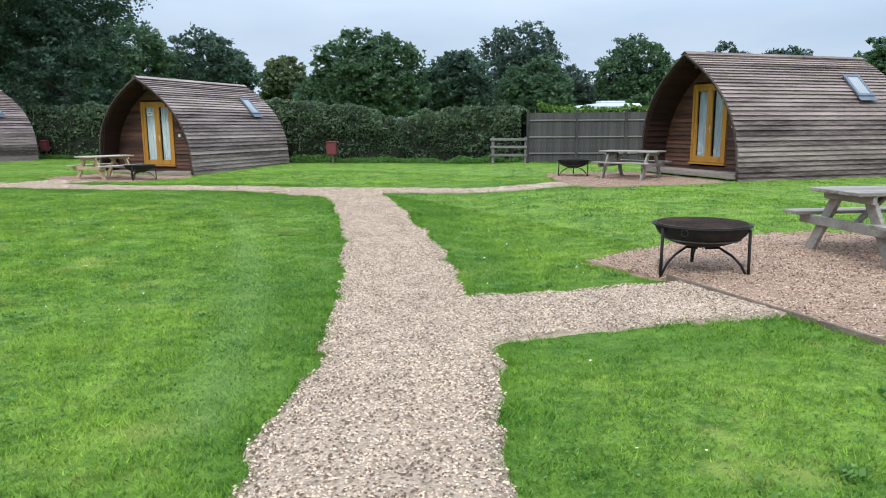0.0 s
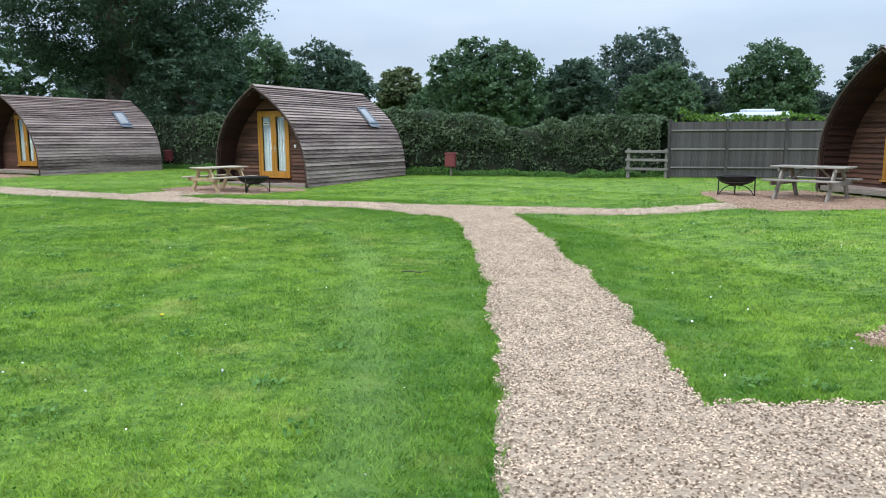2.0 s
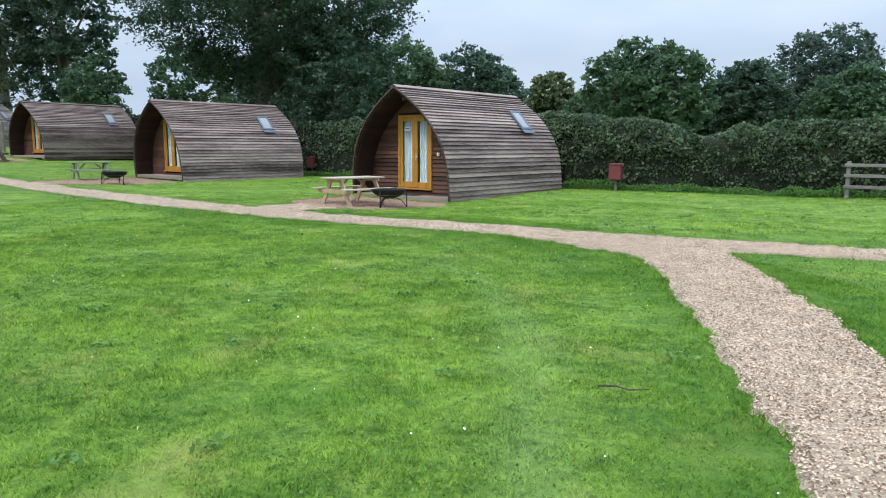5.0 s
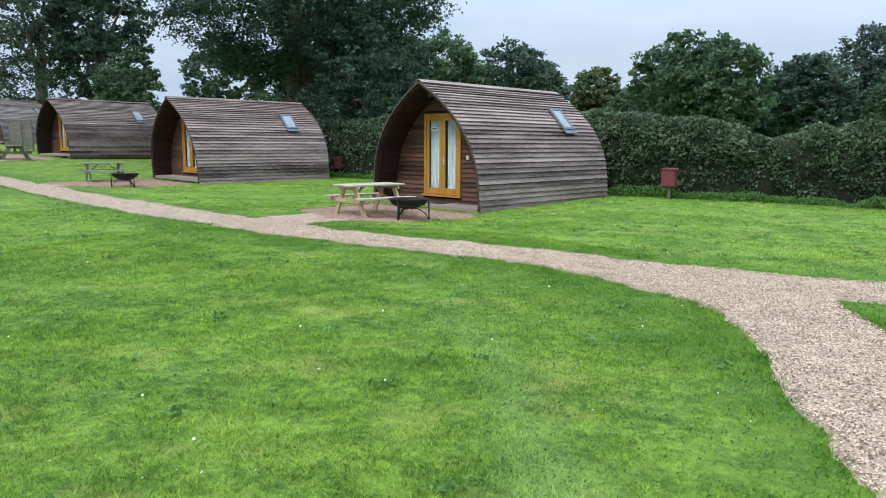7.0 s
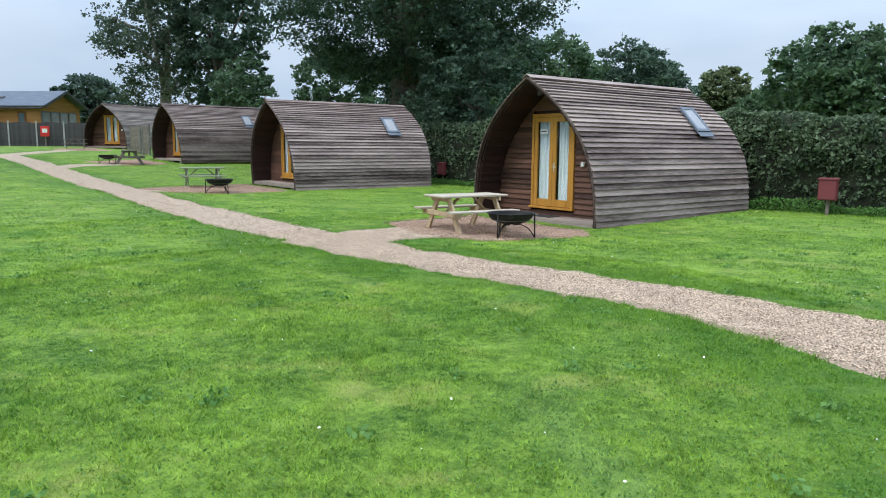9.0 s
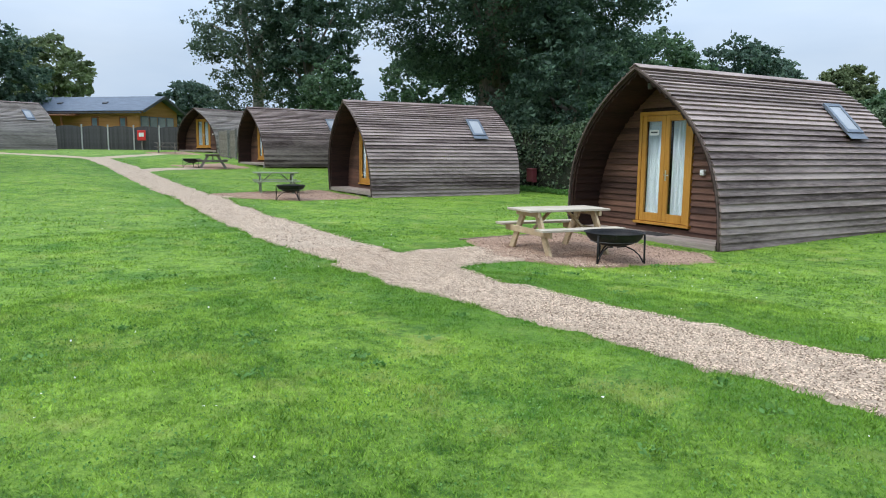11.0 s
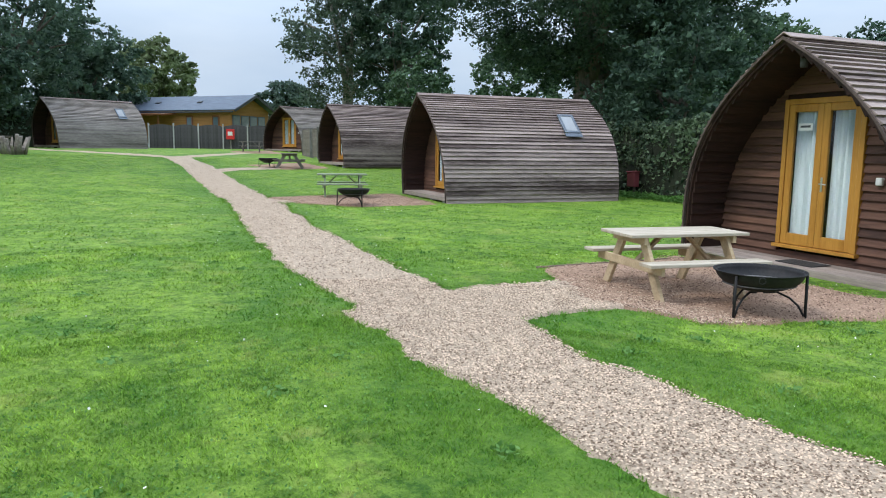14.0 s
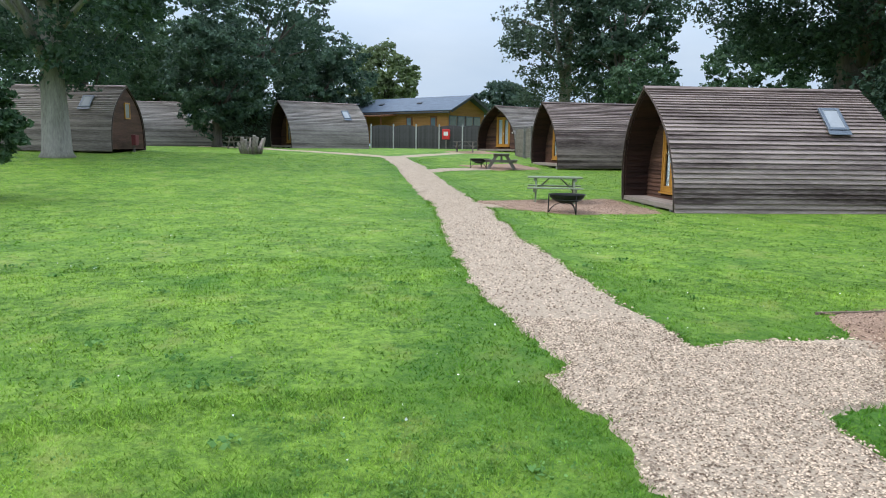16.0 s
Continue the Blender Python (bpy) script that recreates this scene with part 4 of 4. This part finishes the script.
    make_tree("tree", "thin grey tree far beyond the lodge", -120, 46, 16, 5.0, 2, M_FARLEAF, 50, 50, 0.3, 49, 0.3)
    make_tree("bush", "large leafy bush at the lawn's edge", -27.9, 12.0, 3.8, 1.5, 0.2, M_MIDLEAF, 130, 170, 0.07, 50, 0.12)
    for k in range(16):
        rx = random.Random(900 + k)
        make_tree("tree", "low far trees on the skyline", -130 + k * 16 + rx.uniform(-4, 4), 118 + rx.uniform(-8, 14), rx.uniform(6, 8.5), rx.uniform(6, 8), 0.2, M_FARLEAF, 60, 60, 0.4, 60 + k, 0.3, group="far skyline trees")


tree_row()


# ---- hedge ----
def make_hedge(name, label, line, tops, thick, leaf, seed, count, leaf_size):
    """A clipped hedge along a line: a near-black core painted as inner shade and a skin of leaves."""
    rng = np.random.default_rng(seed)
    h = thing(name, Matrix(), label, "hedge")
    pts = [Vector(p) for p in line]
    seg = [(b - a).length for a, b in zip(pts, pts[1:])]
    total = sum(seg)

    def along(s):
        for i, d in enumerate(seg):
            if s <= d or i == len(seg) - 1:
                u = min(1, s / d)
                p = pts[i].lerp(pts[i + 1], u)
                dr = (pts[i + 1] - pts[i]).normalized()
                return p, Vector((dr.y, -dr.x)), tops[i] * (1 - u) + tops[i + 1] * u
            s -= d

    n = int(total / 0.35)
    ring_n = 14
    rows = []
    for i in range(n + 1):
        p, out, top = along(total * i / n)
        z0 = ground_z(p.x, p.y)
        top += 0.12 * float(fuzz(i * 0.35, 0, 1.6, seed)) + 0.07 * float(fuzz(i * 0.35, 9, 0.7, seed))
        ring = []
        for k in range(ring_n + 1):
            a = math.pi * k / ring_n
            cx, cz = math.cos(a), math.sin(a)
            w = thick / 2 * (abs(cx) ** 0.45) * (1 if cx > 0 else -1) * (1 + 0.16 * float(fuzz(i * 0.35, k * 0.4, 0.9, seed + 2)))
            zz = top * (max(0.0, cz) ** 0.5)
            ring.append((p.x + out.x * w, p.y + out.y * w, z0 + zz - 0.05))
        rows.append(ring)
    g = np.array(rows)
    ii = np.arange((n + 1) * (ring_n + 1)).reshape(n + 1, ring_n + 1)
    q = np.stack([ii[:-1, :-1], ii[1:, :-1], ii[1:, 1:], ii[:-1, 1:]], -1).reshape(-1, 4)
    part("core", np_mesh("core", g.reshape(-1, 3), q, M_CORE, True), None, h, "near-black inner sheet for the shade between leaves")
    u, k = rng.integers(0, n, count), rng.integers(0, ring_n, count)
    fu, fk = rng.random((count, 1)), rng.random((count, 1))
    base = (g[u, k] * (1 - fu) + g[u + 1, k] * fu) * (1 - fk) + (g[u, k + 1] * (1 - fu) + g[u + 1, k + 1] * fu) * fk
    nrm = np.cross(g[u + 1, k] - g[u, k], g[u, k + 1] - g[u, k])
    nrm /= np.linalg.norm(nrm, axis=1, keepdims=True) + 1e-9
    mid = g.mean(axis=1)[u]
    nrm *= np.sign(((base - mid) * nrm).sum(1, keepdims=True))
    depth = 0.15 * fuzz(base[:, 0] * 1.7 + base[:, 1], base[:, 2] * 1.7, 0.55, seed + 5)[:, None]
    base = base + nrm * (depth + rng.uniform(-0.03, 0.13, (count, 1)))
    v, f = leaf_cards(rng, base, leaf_size, 0.2)
    part("leaves", np_mesh("leaves", v, f, leaf), None, h)
    return h


make_hedge("hedge", "tall dark green clipped hedge with a dip", [(3.1, 28.3), (1.5, 28.9), (-0.5, 29.6), (-2.3, 30.0), (-3.6, 30.2), (-6, 30.5), (-8, 31.2)], [2.15, 2.2, 2.15, 1.85, 2.3, 2.5, 2.5], 1.3, M_HEDGE, 5, 52000, 0.055)
make_hedge("hedge", "tall dark green hedge behind the pods", [(-8, 31.3), (-14, 33.9), (-20, 36.4), (-30, 40.5), (-42, 45)], [2.5, 2.5, 2.6, 2.7, 2.7], 1.4, M_HEDGE, 6, 42000, 0.075)
make_hedge("hedge", "bright green laurel hedge behind the fence", [(20, 29.2), (12, 28.4), (3.6, 28.6)], [2.1, 2.08, 2.05], 0.9, M_HEDGETOP, 7, 16000, 0.07)

make_hedge("hedge", "dark shrubs behind the far pods", [(-78, -6), (-73, 8), (-70, 20), (-68.5, 31)], [3.2, 3.0, 3.0, 2.8], 2.0, M_DARKLEAF, 8, 14000, 0.14)

# ---- fences ----


def make_fence(name, label, a, b, height, panels, post_mat, rails, dip=0.0, caps=True):
    f = thing(name, Matrix(), label, "fence")
    a, b = Vector(a), Vector(b)
    run = (b - a) / panels
    shared = {}
    turn = math.degrees(math.atan2(run.y, run.x))
    for i in range(panels + 1):
        p = a + run * i
        part("post", box((0.1, 0.1, height + 0.12), pose(p.x, p.y, ground_z(p.x, p.y) + (height + 0.06) / 2, 0, 0, turn), 0.006), post_mat, f)
    for i in range(panels):
        p, length = a + run * (i + 0.5), run.length - 0.104
        m = pose(p.x, p.y, ground_z(p.x, p.y), 0, 0, turn)
        n = int(length / 0.1)
        for k in range(n):
            x = -length / 2 + (k + 0.5) * length / n
            up = height - dip * (abs(x) / (length / 2)) ** 2
            if (round(up, 3), round(length, 3)) not in shared:
                shared[(round(up, 3), round(length, 3))] = finish(box((length / n + 0.012, 0.014, up - 0.03), at(0, 0.012, up / 2 + 0.02), 0), "board", M_FENCE)
            part("board", shared[(round(up, 3), round(length, 3))], None, f).matrix_basis = m @ pose(x, 0, 0, 0, 0, 5)
        for z in rails:
            bar = part("rail", box((length, 0.04, 0.05), at(0, -0.016, z), 0.004), M_RAIL, f)
            bar.matrix_basis = m
    return f


make_fence("fence", "dark weathered close-board timber fence with rails", (3.05, 26.7), (17.3, 26.0), 1.82, 8, M_FENCE, (0.35, 0.95, 1.55))
make_fence("fence", "dark timber panel fence with pale concrete posts", (-62.3, 34.6), (-56.6, 42.0), 1.85, 5, M_CONCRETE, (), 0.12)
sc = thing("timber_screen", pose(-44.2, 37.75, ground_z(-44.2, 37.75), 0, 0, -19.6), "brown screen of horizontal boards between two pods", "fence")
for px in (-2.15, 0.2, 0.75, 2.15):
    part("post", box((0.1, 0.1, 1.85), at(px, 0, 0.88), 0.006), M_RAIL, sc)
for k in range(14):
    for px, w in ((-0.975, 2.25), (1.45, 1.3)):
        part("board", box((w, 0.022, 0.115), pose(px, -0.01, 0.1 + k * 0.12, 8, 0, 0), 0.003), M_DARKPINE, sc)
rf = thing("rail_fence", pose(1.75, 27.15, 0.1, 0, 0, -18), "low three-rail weathered timber fence by the hedge", "fence")
for px in (0.05, 1.3):
    part("post", box((0.1, 0.09, 1.0), at(px, 0, 0.46), 0.006), M_RAIL, rf)
for z in (0.28, 0.58, 0.86):
    part("rail", box((1.4, 0.05, 0.09), at(0.66, -0.072, z), 0.006), M_RAIL, rf)

fb = thing("fire_point", pose(-58.4, 39.45, ground_z(-58.4, 39.45), 0, 0, 52), "red fire-point box against the fence", "fire point")
part("body", box((0.6, 0.2, 0.78), at(0, -0.16, 1.15), 0.02), M_RED, fb)
part("sign_plate", box((0.36, 0.01, 0.3), at(0, -0.268, 1.2), 0.004), M_WHITE, fb, "white plate on the red box")
part("post", box((0.09, 0.09, 0.8), at(0, -0.14, 0.33), 0.004), M_DARKPINE, fb)

# ---- lodge ----


def make_lodge():
    z = ground_z(-68, 44)
    lod = thing("holiday_lodge", pose(-66.2, 43.3, z, 0, 0, 25), "single-storey timber lodge with grey tiled roof", "building")
    # local x runs back along the ridge (away, negative), y across
    L, W, E, R = 16.0, 5.4, 3.5, 4.75
    bm = bmesh.new()
    add_box(bm, (L, W, E - 0.4), at(-L / 2, W / 2, (E - 0.4) / 2 + 0.4))
    for x in (0, -L):
        vs = [bm.verts.new((x, 0, E)), bm.verts.new((x, W, E)), bm.verts.new((x, W / 2, R - 0.1))]
        bm.faces.new(vs)
    part("wall", bm, M_LODGE, lod, "honey-coloured larch cladding")
    for s in (0, 1):
        bm = bmesh.new()
        half = math.hypot(W / 2 + 0.4, R - E + 0.2)
        ang = math.degrees(math.atan2(R - E + 0.2, W / 2 + 0.4))
        y = W / 4 - 0.2 if s == 0 else W * 0.75 + 0.2
        add_box(bm, (L + 1.4, half + 0.02, 0.09), pose(-L / 2, y, (R + E) / 2 + 0.02, ang if s == 0 else -ang, 0, 0), 0.01)
        part("roof", bm, M_ROOF, lod, "grey tiled roof slope")
    bm = bmesh.new()
    for s in (-1, 1):
        ang = math.degrees(math.atan2(R - E + 0.2, W / 2 + 0.4))
        add_box(bm, (0.06, math.hypot(W / 2 + 0.4, R - E + 0.2), 0.24), pose(0.72, W / 2 + s * (W / 4 + 0.2), (R + E) / 2 - 0.06, -s * ang, 0, 0), 0.01)
    part("bargeboard", bm, M_DARKGREY, lod, "dark grey bargeboards")
    part("gutter", box((L + 1.2, 0.12, 0.14), at(-L / 2, -0.46, E - 0.24), 0.02), M_DARKGREY, lod, "dark grey gutter")
    for x, w in ((-1.7, 0.8), (-4.7, 0.8)):
        d = part("window", box((w, 0.08, 1.5), at(x, -0.03, 2.2), 0.01), M_BROWN, lod, "narrow brown-framed window")
        part("pane", box((w - 0.3, 0.02, 1.2), at(x, -0.075, 2.2), 0), M_CARGLASS, d)
    for k in range(4):
        d = part("window", box((0.08, 1.05, 2.1), at(0.03, 0.65 + k * 1.2, 1.95), 0.01), M_LEAD, lod, "tall grey gable window")
        part("pane", box((0.02, 0.86, 1.9), at(0.075, 0.65 + k * 1.2, 1.95), 0), M_SKYGLASS, d)
    bm = bmesh.new()
    for x in (-9.0, -7.0):
        add_box(bm, (0.14, 0.14, 3.0), at(x, -1.5, 1.5), 0.01)
    add_box(bm, (4.6, 1.7, 0.14), pose(-8.6, -0.86, 3.06, 5, 0, 0), 0.01)
    part("porch", bm, M_BROWN, lod, "brown timber side porch")
    for x in (-4.5, -9.5):
        part("roof_vent", box((0.5, 0.35, 0.12), pose(x, 1.2, E + 0.75, 24, 0, 0), 0.02), M_DARKGREY, lod)
    return lod


make_lodge()

# ---- caravan roof beyond the fence ----
cv = thing("caravan", pose(8.5, 38.6, 0.1, 0, 0, 4), "white touring caravan behind the hedge and fence", "caravan")
part("body", box((2.4, 4.8, 2.1), at(0, 0, 1.4), 0.14), M_CARAVAN, cv, "white metal shell")
part("roof_box", box((1.3, 0.9, 0.14), at(-0.1, -1.2, 2.52), 0.04), M_CARAVAN, cv)
part("window", box((1.7, 0.04, 0.6), at(0, -2.405, 1.6), 0.015), M_CARGLASS, cv, "dark tinted end window")
for wx in (-1.1, 1.1):
    part("wheel", add_tube(bmesh.new(), [(wx - 0.1, 0, 0.31), (wx + 0.1, 0, 0.31)], [0.32, 0.32], 20), M_IRON, cv)

# ---- log planter on the lawn ----
lp = thing("log_planter", on_ground(-46.6, 22.3, 0), "rough planter of pale split logs on the lawn", "planter")
rl = random.Random(5)
for k in range(17):
    a = k * math.tau / 17 + rl.uniform(-0.12, 0.12)
    r, hgt, w = 0.4 + rl.uniform(-0.12, 0.1), rl.uniform(0.35, 1.0), rl.uniform(0.06, 0.13)
    out, twist = rl.uniform(1.1, 1.75), rl.uniform(-0.18, 0.18)
    c, s = math.cos(a), math.sin(a)
    bm = add_tube(bmesh.new(), [(r * c, r * s, -0.03), (r * (1 + out) / 2 * c - twist * s / 2, r * (1 + out) / 2 * s + twist * c / 2, hgt * 0.5), (r * out * c - twist * s, r * out * s + twist * c, hgt)], [w * 1.15, w, w * 0.8], 7)
    part("log", bm, M_LOG, lp)

# ---- lawn detail, last ----
rng = np.random.default_rng(77)


def near_walk(x, y):
    """Distance from the line walked over the lawn."""
    return way_gap(x, y, [([(0, 0), (-1.5, 4.7), (-2.2, 7.5), (-3.4, 10.2), (-4.7, 12.4), (-6, 14.1), (-7.5, 15.2)], 0.0)])


def scatter(n, x0, x1, y0, y1, weight):
    x, y = rng.uniform(x0, x1, n), rng.uniform(y0, y1, n)
    keep = rng.random(n) < weight(x, y)
    return x[keep], y[keep]


def grass_blades(x, y, tall, wide):
    n = len(x)
    z = rise(x, y) + 0.012 * fuzz(x, y, 1.6, 1) - 0.005
    a = rng.uniform(0, math.tau, n)
    h = tall * rng.uniform(0.5, 1.25, n) * (1 + 0.35 * fuzz(x, y, 0.8, 21) + 0.45 * fuzz(x, y, 0.16, 22))
    w = wide * rng.uniform(0.7, 1.3, n)
    b = rng.uniform(0, math.tau, n)
    l = h * rng.uniform(0.2, 1.5, n)
    p = np.stack([x, y, z], 1)
    side = np.stack([np.cos(a) * w, np.sin(a) * w, np.zeros(n)], 1)
    tip = p + np.stack([np.cos(b) * l, np.sin(b) * l, h], 1)
    return np.stack([p - side, p + side, tip], 1).reshape(-1, 3)


def lawn_only(x, y):
    return bare(x, y) > -0.015


def pods_clear(x, y):
    ok = np.ones(len(x), bool)
    for px, py, pr in [(-10.15, 24.33, 19.8)] + POD_PLACES:
        s, c = math.sin(radians(pr)), math.cos(radians(pr))
        u, v = (x - px) * c - (y - py) * s, (x - px) * s + (y - py) * c
        ok &= ~((np.abs(u) < HALF - 0.02) & (v > 0) & (v < LONG))
    return ok


def both(x, y, reach):
    """1 on gravel within reach of the walk, else 0."""
    near = near_walk(x, y) < reach
    out = np.zeros(len(x))
    out[near] = bare(x[near], y[near]) < 0.0
    return out


sets = []
for n, x0, x1, y0, y1, lo, hi, tall, wide in ((2000000, -16, 5, 1.0, 21, -1, 4.5, 0.026, 0.0042), (900000, -26, 8, 1, 30, 4.2, 10, 0.026, 0.0085), (360000, -48, 12, 1, 40, 9.5, 40, 0.024, 0.017)):
    x, y = scatter(n, x0, x1, y0, y1, lambda x, y: ((near_walk(x, y) > lo) & (near_walk(x, y) < hi)).astype(float))
    k = lawn_only(x, y) & pods_clear(x, y)
    sets.append(grass_blades(x[k], y[k], tall, wide))
# longer fringe along the gravel edges
x, y = scatter(1000000, -26, 5, 1, 25, lambda x, y: (np.abs(bare(x, y) - 0.03) < 0.07).astype(float))
k = pods_clear(x, y)
sets.append(grass_blades(x[k], y[k], 0.04, 0.005))
v = np.concatenate(sets)
solo("grass", set_worn(np_mesh("grass", v, np.arange(len(v)).reshape(-1, 3), M_BLADE)), None, Matrix(), "short green grass blades with ragged fringe", "grass", kind="stuff")

# loose stones
x, y = scatter(1150000, -13, 4.4, 1.2, 21, lambda x, y: both(x, y, 6.5))
n = len(x)
s = rng.uniform(0.0048, 0.0098, (n, 1))
c = np.stack([x, y, rise(x, y) + 0.030 + 0.012 * fuzz(x, y, 1.6, 1) + 0.012 * fuzz(x, y, 0.35, 8) + 0.008 * fuzz(x, y, 0.12, 9)], 1)
ax = rng.uniform(0, math.tau, n)
e1 = np.stack([np.cos(ax), np.sin(ax), rng.uniform(-0.4, 0.4, n)], 1)
e2 = np.stack([-np.sin(ax), np.cos(ax), rng.uniform(-0.4, 0.4, n)], 1)
e3 = np.array([0, 0, 1.0])
oct_v = np.stack([c + e1 * s * 1.3, c + e2 * s, c - e1 * s * 1.2, c - e2 * s * 0.9, c + e3 * s * 0.8, c - e3 * s * 0.4], 1).reshape(-1, 3)
tri = np.array([(0, 1, 4), (1, 2, 4), (2, 3, 4), (3, 0, 4)])
f = (np.arange(n)[:, None, None] * 6 + tri[None]).reshape(-1, 3)
solo("gravel", np_mesh("gravel", oct_v, f, M_STONE), None, Matrix(), "loose pinkish and cream gravel stones", "gravel", kind="stuff")

# coarser scatter on the farther path
x, y = scatter(330000, -40, 4, 12, 29, lambda x, y: ((way_gap(x, y, WAYS) + ragged(x, y) < 0.02) & (near_walk(x, y) > 6.2) & (rng.random(len(x)) < np.clip(1.6 - near_walk(x, y) / 20, 0.25, 1))).astype(float))
n = len(x)
s = rng.uniform(0.008, 0.0145, (n, 1))
c = np.stack([x, y, rise(x, y) + 0.029 + 0.012 * fuzz(x, y, 1.6, 1) + 0.012 * fuzz(x, y, 0.35, 8) + 0.008 * fuzz(x, y, 0.12, 9)], 1)
ax = rng.uniform(0, math.tau, n)
e1 = np.stack([np.cos(ax), np.sin(ax), rng.uniform(-0.4, 0.4, n)], 1)
e2 = np.stack([-np.sin(ax), np.cos(ax), rng.uniform(-0.4, 0.4, n)], 1)
oct_v = np.stack([c + e1 * s * 1.3, c + e2 * s, c - e1 * s * 1.2, c - e2 * s * 0.9, c + e3 * s * 0.8, c - e3 * s * 0.4], 1).reshape(-1, 3)
f = (np.arange(n)[:, None, None] * 6 + tri[None]).reshape(-1, 3)
solo("gravel", np_mesh("gravel", oct_v, f, M_STONE), None, Matrix(), "loose pale gravel stones along the far path", "gravel", kind="stuff")

# coarser reddish stones on the standings
x, y = scatter(480000, -25.2, 6.8, 4.0, 29, lambda x, y: (pad_gap(x, y, PADS[:4]) + ragged(x, y) < 0.02).astype(float))
n = len(x)
s = rng.uniform(0.0062, 0.012, (n, 1))
c = np.stack([x, y, rise(x, y) + 0.036 + 0.012 * fuzz(x, y, 1.6, 1) + 0.012 * fuzz(x, y, 0.35, 8) + 0.008 * fuzz(x, y, 0.12, 9)], 1)
ax = rng.uniform(0, math.tau, n)
e1 = np.stack([np.cos(ax), np.sin(ax), rng.uniform(-0.4, 0.4, n)], 1)
e2 = np.stack([-np.sin(ax), np.cos(ax), rng.uniform(-0.4, 0.4, n)], 1)
oct_v = np.stack([c + e1 * s * 1.3, c + e2 * s, c - e1 * s * 1.2, c - e2 * s * 0.9, c + e3 * s * 0.8, c - e3 * s * 0.4], 1).reshape(-1, 3)
f = (np.arange(n)[:, None, None] * 6 + tri[None]).reshape(-1, 3)
solo("gravel", np_mesh("gravel", oct_v, f, M_REDSTONE), None, Matrix(), "loose reddish-brown gravel stones on the standings", "gravel", kind="stuff")

# white daisies, clover rosettes and one dandelion
x, y = scatter(3200, -26, 6, 2, 29, lambda x, y: (bare(x, y) > 0.1) * 0.5)
v, f = leaf_cards(rng, np.stack([x, y, rise(x, y) + 0.04], 1), 0.0085, 3.0, 0.9)
solo("daisies", np_mesh("daisies", v, f, M_DAISY), None, Matrix(), "scattered small white daisies in the lawn", "flowers", kind="stuff")
x, y = scatter(420, -18, 4, 2.5, 22, lambda x, y: (bare(x, y) > 0.15) * 0.6)
cx, cy = np.repeat(x, 22), np.repeat(y, 22)
cx, cy = cx + rng.normal(size=len(cx)) * 0.05, cy + rng.normal(size=len(cy)) * 0.05
v, f = leaf_cards(rng, np.stack([cx, cy, rise(cx, cy) + 0.032], 1), 0.021, 2.5, 0.7)
x, y = scatter(120000, -13, 3, 2, 19, lambda x, y: (near_walk(x, y) < 4) & (bare(x, y) > 0.08) & (fuzz(x, y, 1.4, 51) + 0.5 * fuzz(x, y, 0.4, 52) > 0.0))
v2, f2 = leaf_cards(rng, np.stack([x, y, rise(x, y) + rng.uniform(0.015, 0.032, len(x))], 1), 0.0085, 2.0, 0.8)
v, f = np.concatenate([v, v2]), np.concatenate([f, f2 + len(v)])
solo("clover", np_mesh("clover", v, f, M_WEED), None, Matrix(), "pale clover and weed rosettes in the lawn", "weeds", kind="stuff")
# rough weeds at the foot of the hedge
t = rng.random(26000)
line = np.array([(3.0, 27.3), (-0.6, 28.6), (-3.7, 29.25), (-6.1, 29.55), (-8.3, 30.25), (-14.3, 32.9), (-20.3, 35.4), (-24, 37)])
run = np.concatenate([[0], np.cumsum(np.hypot(*np.diff(line, axis=0).T))])
x, y = np.interp(t * run[-1], run, line[:, 0]), np.interp(t * run[-1], run, line[:, 1])
x, y = x + rng.normal(size=len(x)) * 0.14, y + rng.normal(size=len(y)) * 0.14
z = rise(x, y) + rng.random(len(x)) * 0.22 * (1 + 0.8 * fuzz(x, y, 0.6, 61))
v, f = leaf_cards(rng, np.stack([x, y, z], 1), 0.032, 0.6, 0.5)
solo("weeds", np_mesh("weeds", v, f, M_WEED), None, Matrix(), "rough green weeds along the foot of the hedge", "weeds", kind="stuff")
dl = thing("dandelion", on_ground(-3.69, 7.24, 0), "single yellow dandelion flower in the lawn", "flower")
part("stem", add_tube(bmesh.new(), [(0, 0, -0.01), (0.004, 0, 0.05)], [0.002, 0.0018], 6), M_WEED, dl)
part("head", lathe(bmesh.new(), [(0.001, 0.052), (0.018, 0.056), (0.014, 0.062), (0.001, 0.064)], 12), M_YELLOW, dl)
tw = add_tube(bmesh.new(), [(-0.13, -0.02, 0.012), (-0.03, 0.0, 0.022), (0.05, -0.012, 0.016), (0.16, 0.03, 0.024)], [0.006, 0.007, 0.006, 0.003], 6)
solo("twig", tw, M_BARK, on_ground(-2.1, 9.45, 10, 0.012), "short dry fallen twig on the lawn", "twig")
